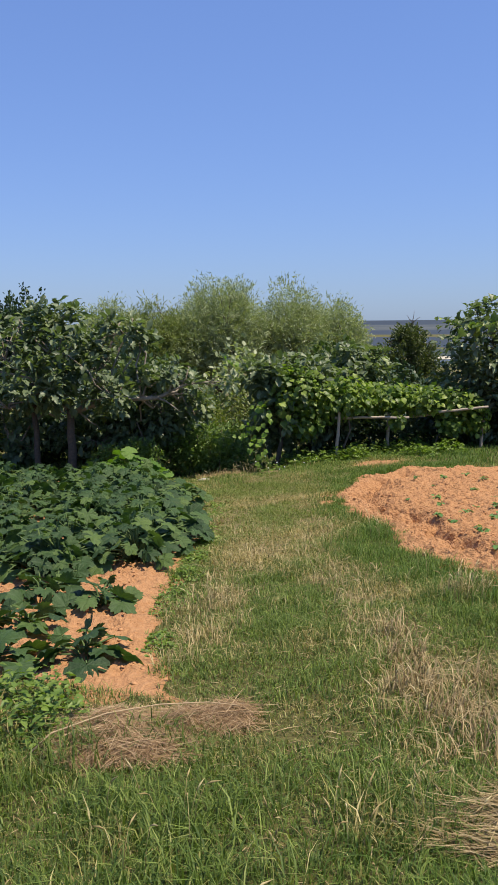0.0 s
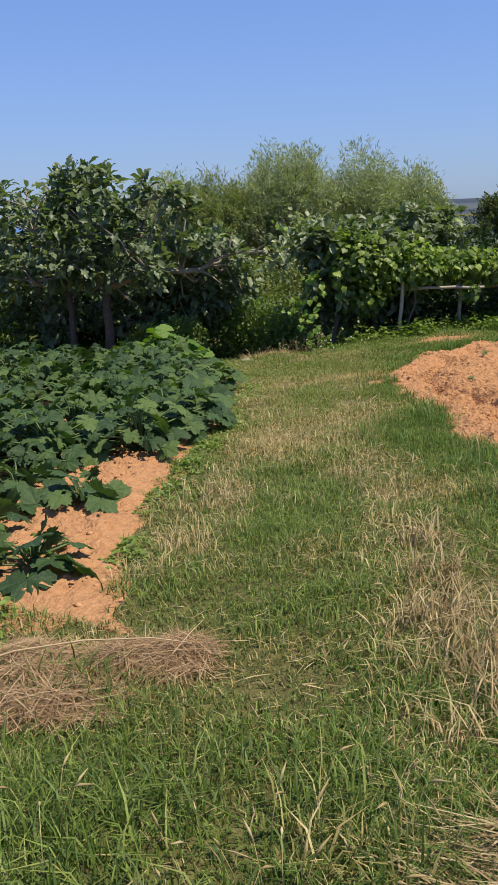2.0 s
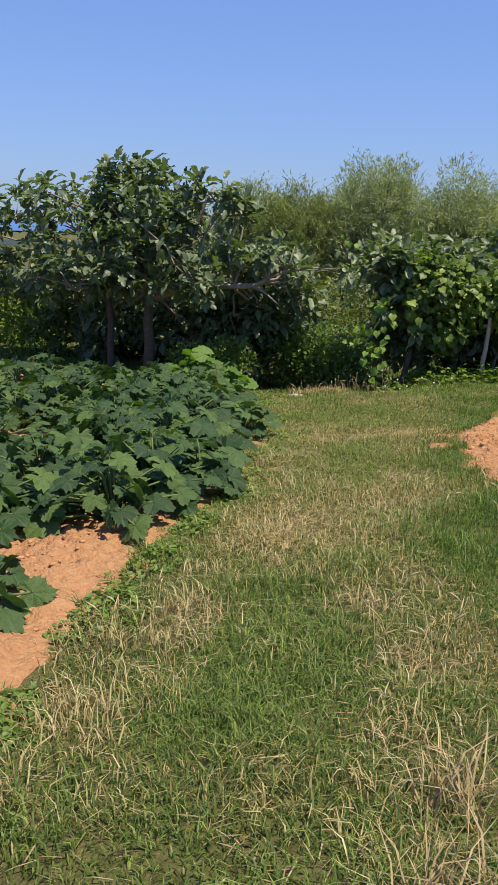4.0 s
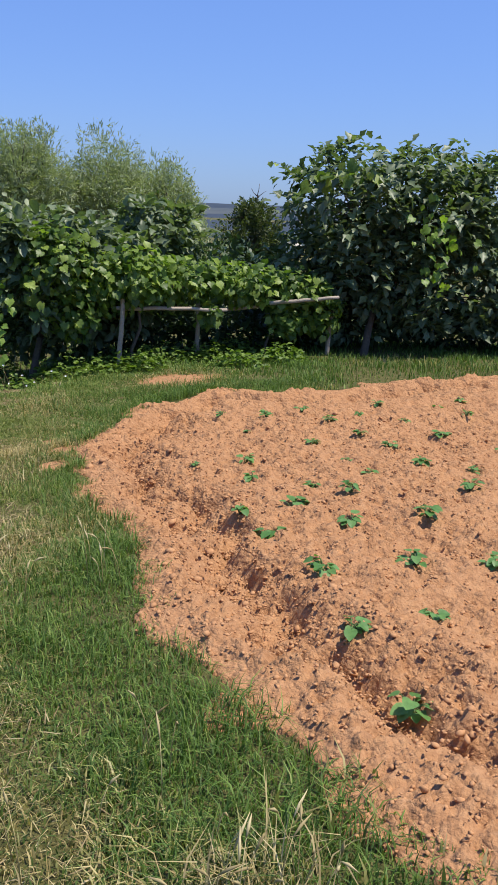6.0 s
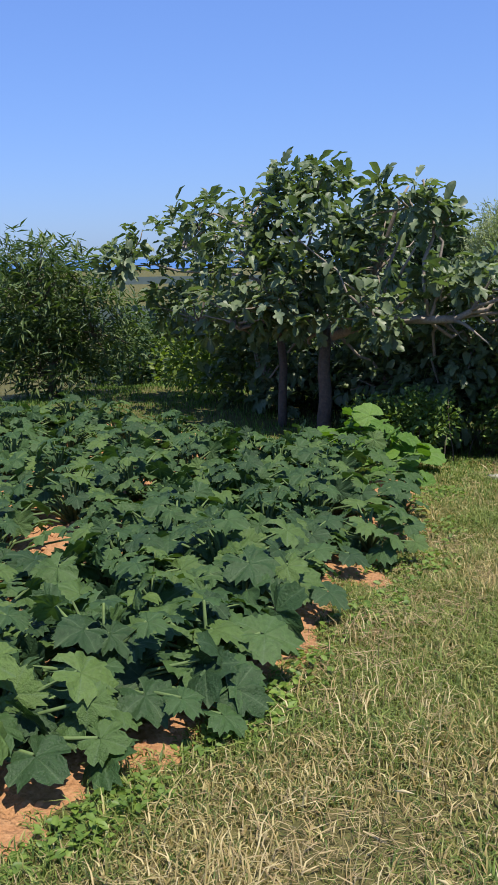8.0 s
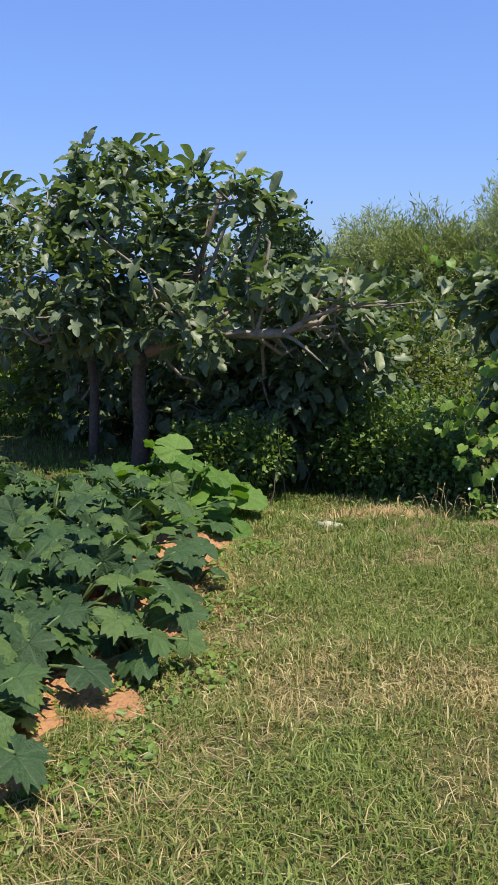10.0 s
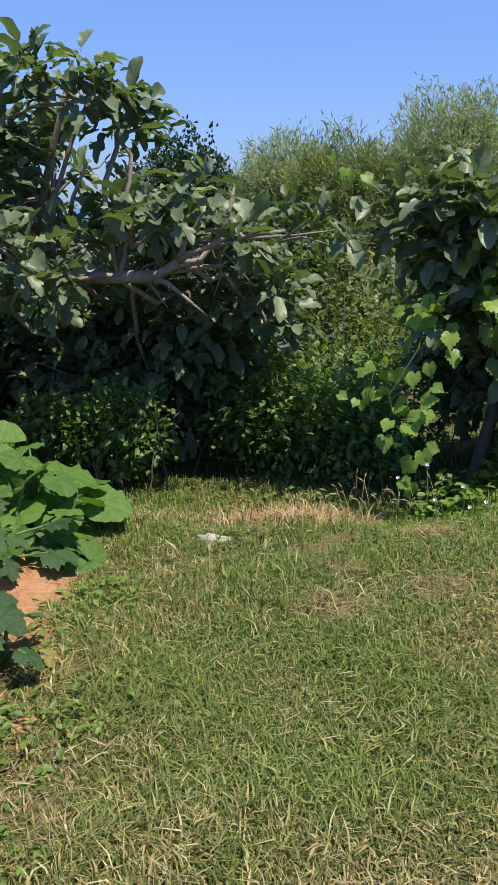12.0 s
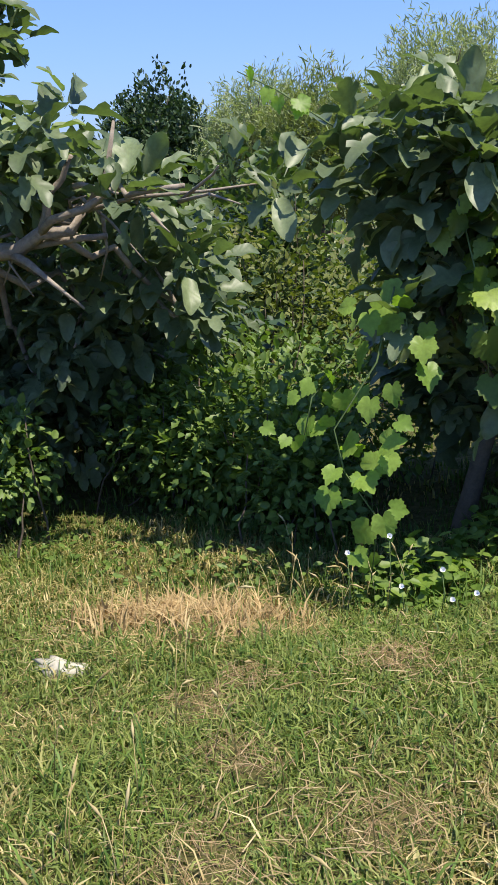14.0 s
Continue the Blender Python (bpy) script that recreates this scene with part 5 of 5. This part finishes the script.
tufts("dry_grass", [(1.12, 6.12, 0.14, 0.9), (1.3, 6.2, 0.12, 0.6)], 0.22, 0.005, STRAW, "tall bleached grass tuft at the corner of the plot", 0.6, 60)
tufts("dry_bracken", [(-1.33, 13.08, 0.2, 3), (-1.08, 13.12, 0.16, 2), (-1.15, 12.85, 0.16, 1.4), (-1.5, 13.0, 0.16, 1.6), (-1.6, 12.9, 0.14, 0.8), (-1.25, 12.95, 0.2, 1.5)], 0.15, 0.007, RUST, "dead rusty bracken at the foot of the nettles", 0.6, 90)
tufts("tall_weeds", [(-1.9 + 0.13 * k, 3.2 + 0.9 * rg.rand(), 0.16, 1.4) for k in range(10)] + [(-1.1 + 1.8 * rg.rand(), 2.6 + 0.8 * rg.rand(), 0.2, 1.0) for k in range(12)], 0.2, 0.0065, MEADOW, "tall uncut green grass beside the bed", 0.7, 90)
tufts("tall_weeds", [(-1.8 + 7.5 * rg.rand(), 13.4 + 0.9 * rg.rand(), 0.2, 1.0) for k in range(50)], 0.11, 0.007, LUSH, "tall uncut grass at the foot of the hedge", 0.5, 60)


def seed_heads(name, spots, h, label):
    """Tall stalks with nodding ears."""
    out = []
    for cx, cy, rr, n in spots:
        X, Y = spread(cx, cy, rr, rr, n)
        for x, y in zip(X, Y):
            if not free_ground(np.array([x]), np.array([y]), 0.05)[0]:
                continue
            hh, a = h * rg.uniform(0.5, 1.2), rg.uniform(0, 6.28)
            z = gz(x, y)
            d = np.array([math.cos(a), math.sin(a), 0])
            p0, p1, p2 = np.array([x, y, z - 0.01]), np.array([x, y, z + 0.6 * hh]) + 0.10 * hh * d, np.array([x, y, z + hh * 0.92]) + 0.22 * hh * d
            out.append(tube([p0, p1, p2], [0.0016, 0.0014, 0.001], 3))
            e = p2 + 0.075 * (d * rg.uniform(0.2, 0.9) + np.array([0, 0, rg.uniform(-0.1, 0.9)]))
            out.append(tube([p2, p2 + 0.4 * (e - p2) + np.array([0, 0, 0.004]), e], [0.0014, 0.0042, 0.0006], 6))
    tagged(new(name, mesh_np(name, *joined(out), STRAW)), label, "grass", "", "stuff")


seed_heads("wild_barley", [(1.2, 6.0, 0.18, 34), (1.0, 6.6, 0.25, 6), (0.4, 3.0, 0.35, 22), (0.72, 4.3, 0.3, 40), (0.35, 6.3, 0.25, 30), (-0.3, 3.1, 0.5, 16), (-0.7, 6.0, 0.3, 24), (0.1, 8.0, 0.5, 20), (-0.5, 12.0, 0.6, 20), (-1.1, 12.2, 0.4, 14), (0.7, 8.0, 0.15, 8), (-0.9, 13.3, 0.35, 30)], 0.24, "bleached wild barley ears over the grass")


def weeds(name, spots, size, h, mat, label, per=90):
    P = []
    for cx, cy, rx, ry, k in spots:
        n = int(per * k)
        X, Y = spread(cx, cy, rx, ry, n)
        f = np.clip(1.2 - np.hypot((X - cx) / rx, (Y - cy) / ry), 0, 1)
        P.append(np.stack([X, Y, ground_z(X, Y) + 0.015 + h * f * rg.rand(n)], 1))
    P = np.concatenate(P)
    a = rg.uniform(0, 6.28, len(P))
    D = np.stack([np.cos(a), np.sin(a), rg.normal(0, 0.3, len(P))], 1)
    N = rg.normal(0, 0.35, P.shape) + np.array([0, 0, 1.0])
    tagged(new(name, mesh_np(name, *scatter(OVATE_T, P, D, N, size * rg.uniform(0.5, 1.3, len(P))), mat)), label, "weeds", "", "stuff")


weeds("creeping_weeds", [(-0.92, 5.4, 0.14, 0.25, 3), (-1.0, 6.35, 0.17, 0.35, 4), (-1.0, 7.0, 0.15, 0.3, 3.5), (-0.98, 7.6, 0.13, 0.3, 3), (-0.98, 8.3, 0.13, 0.3, 3), (-1.0, 9.35, 0.2, 0.35, 2.6), (-1.15, 10.2, 0.2, 0.35, 2.2), (-1.35, 10.95, 0.22, 0.35, 1.6), (-1.62, 10.75, 0.16, 0.2, 1.5), (-1.72, 11.35, 0.16, 0.2, 1.5), (-1.45, 9.9, 0.15, 0.2, 1.2), (-1.7, 11.7, 0.2, 0.3, 2.5), (-1.0, 8.7, 0.12, 0.25, 1.5)],
      0.035, 0.07, WEED, "low bright green weeds creeping over the bed edge")
weeds("tall_weeds", [(-1.35, 4.15, 0.3, 0.25, 4), (-1.75, 3.9, 0.3, 0.3, 4), (-1.5, 4.55, 0.3, 0.1, 2)], 0.05, 0.28, WEED, "tall leafy green weeds in front of the bed")
weeds("hedge_weeds", [(-0.65 + 0.27 * k + 0.1 * rg.rand(), 13.55 + 0.35 * rg.rand() + 0.012 * k * k, 0.25, 0.25, 2.2) for k in range(17)] + [(1.75, 13.6, 0.3, 0.2, 4), (2.3, 14.0, 0.35, 0.25, 5), (0.75, 13.75, 0.3, 0.2, 3)],
      0.065, 0.24, WEED, "bright green weeds at the foot of the hedge")
weeds("hedge_weeds", [(-2.3 + 0.4 * k, 13.5 + 0.2 * rg.rand(), 0.3, 0.25, 0.9) for k in range(5)], 0.04, 0.12, NETTLE, "dark green weeds at the foot of the fig")

for cx, cy, rx, ry in bare:
    V, F = [], []
    for ring in range(5):
        for k in range(18):
            a = 2 * math.pi * k / 18
            q = ring / 4 * (1 + 0.3 * noise.noise(Vector((math.cos(a) * 1.5 + cx * 7, math.sin(a) * 1.5 + cy, ring * 0.3))))
            x, y = cx + rx * q * math.cos(a), cy + ry * q * math.sin(a)
            V.append((x, y, gz(x, y) + (0.004 + 0.014 * noise.noise(Vector((x * 24, y * 24, 0))) if ring < 4 else -0.03)))
    for ring in range(4):
        for k in range(18):
            a, b = ring * 18 + k, ring * 18 + (k + 1) % 18
            F.append((a, b, b + 18, a + 18))
    tagged(new("soil_patch", mesh_np("soil_patch", V, F, SOIL)), "small patch of bare red earth in the grass", "soil", "", "structure")

stone = thing("pale_stone", -1.54, 12.53, gz(-1.54, 12.53), "long pale rough stone lying in the grass", "stone")
bm = bmesh.new()
bmesh.ops.create_icosphere(bm, subdivisions=3, radius=1)
V = np.array([v.co[:] for v in bm.verts])
F = np.array([[v.index for v in f.verts] for f in bm.faces])
bm.free()
V = V * np.array([0.1, 0.036, 0.03]) * (1 + 0.6 * np.array([[noise.fractal(Vector(v) * 2.2, 0.8, 2.0, 3)] for v in V]))
part("block", V + np.array([-1.54, 12.53, gz(-1.54, 12.53) + 0.012]), F, ROCK, stone)

FLOWER_V = [(0, 0, -0.015)] + [(0.010 * math.cos(k * 0.698), 0.010 * math.sin(k * 0.698), 0.006 * (k % 2)) for k in range(9)]
FLOWER_ME = mesh_np("petals", FLOWER_V, [(0, 1 + k, 1 + (k + 1) % 9) for k in range(9)], PETAL)
for x, y, z in [(-0.62, 13.3, -0.31), (-0.48, 13.3, -0.22), (-0.44, 13.3, -0.33), (-0.36, 13.3, -0.29), (-0.67, 13.3, -0.12), (-0.82, 13.3, -0.21), (-0.2, 13.45, -0.2), (0.15, 13.6, -0.2), (-0.05, 13.4, -0.24)]:
    z0 = gz(x, y)
    ob = thing("bindweed_flower", x, y, z0, "small white bindweed flower among the weeds", "flower", "bindweed flowers")
    part("stem", *tube([(x, y, z0 - 0.01), (x + 0.01, y, (z + z0) / 2), (x, y - 0.005, z - 0.02)], [0.002, 0.002, 0.0015], 4), STEM, ob)
    fl = new("petals", FLOWER_ME)
    fl.parent = ob
    fl.matrix_basis = pose(0, -0.005, z - z0, 50, rg.uniform(-20, 20), 0)

stalk = thing("dry_stalk", -1.28, 3.95, gz(-1.28, 3.95), "long bent dry stalk lying over the hay", "stalk")
pts = [(-1.34, 3.8, 0.0), (-1.2, 3.93, 0.10), (-0.95, 4.05, 0.14), (-0.7, 4.13, 0.15), (-0.45, 4.2, 0.13), (-0.3, 4.22, 0.1)]
part("stem", *tube([(x, y, gz(x, y) + h) for x, y, h in pts], [0.005, 0.0045, 0.004, 0.0035, 0.003, 0.002], 6), HAY, stalk)
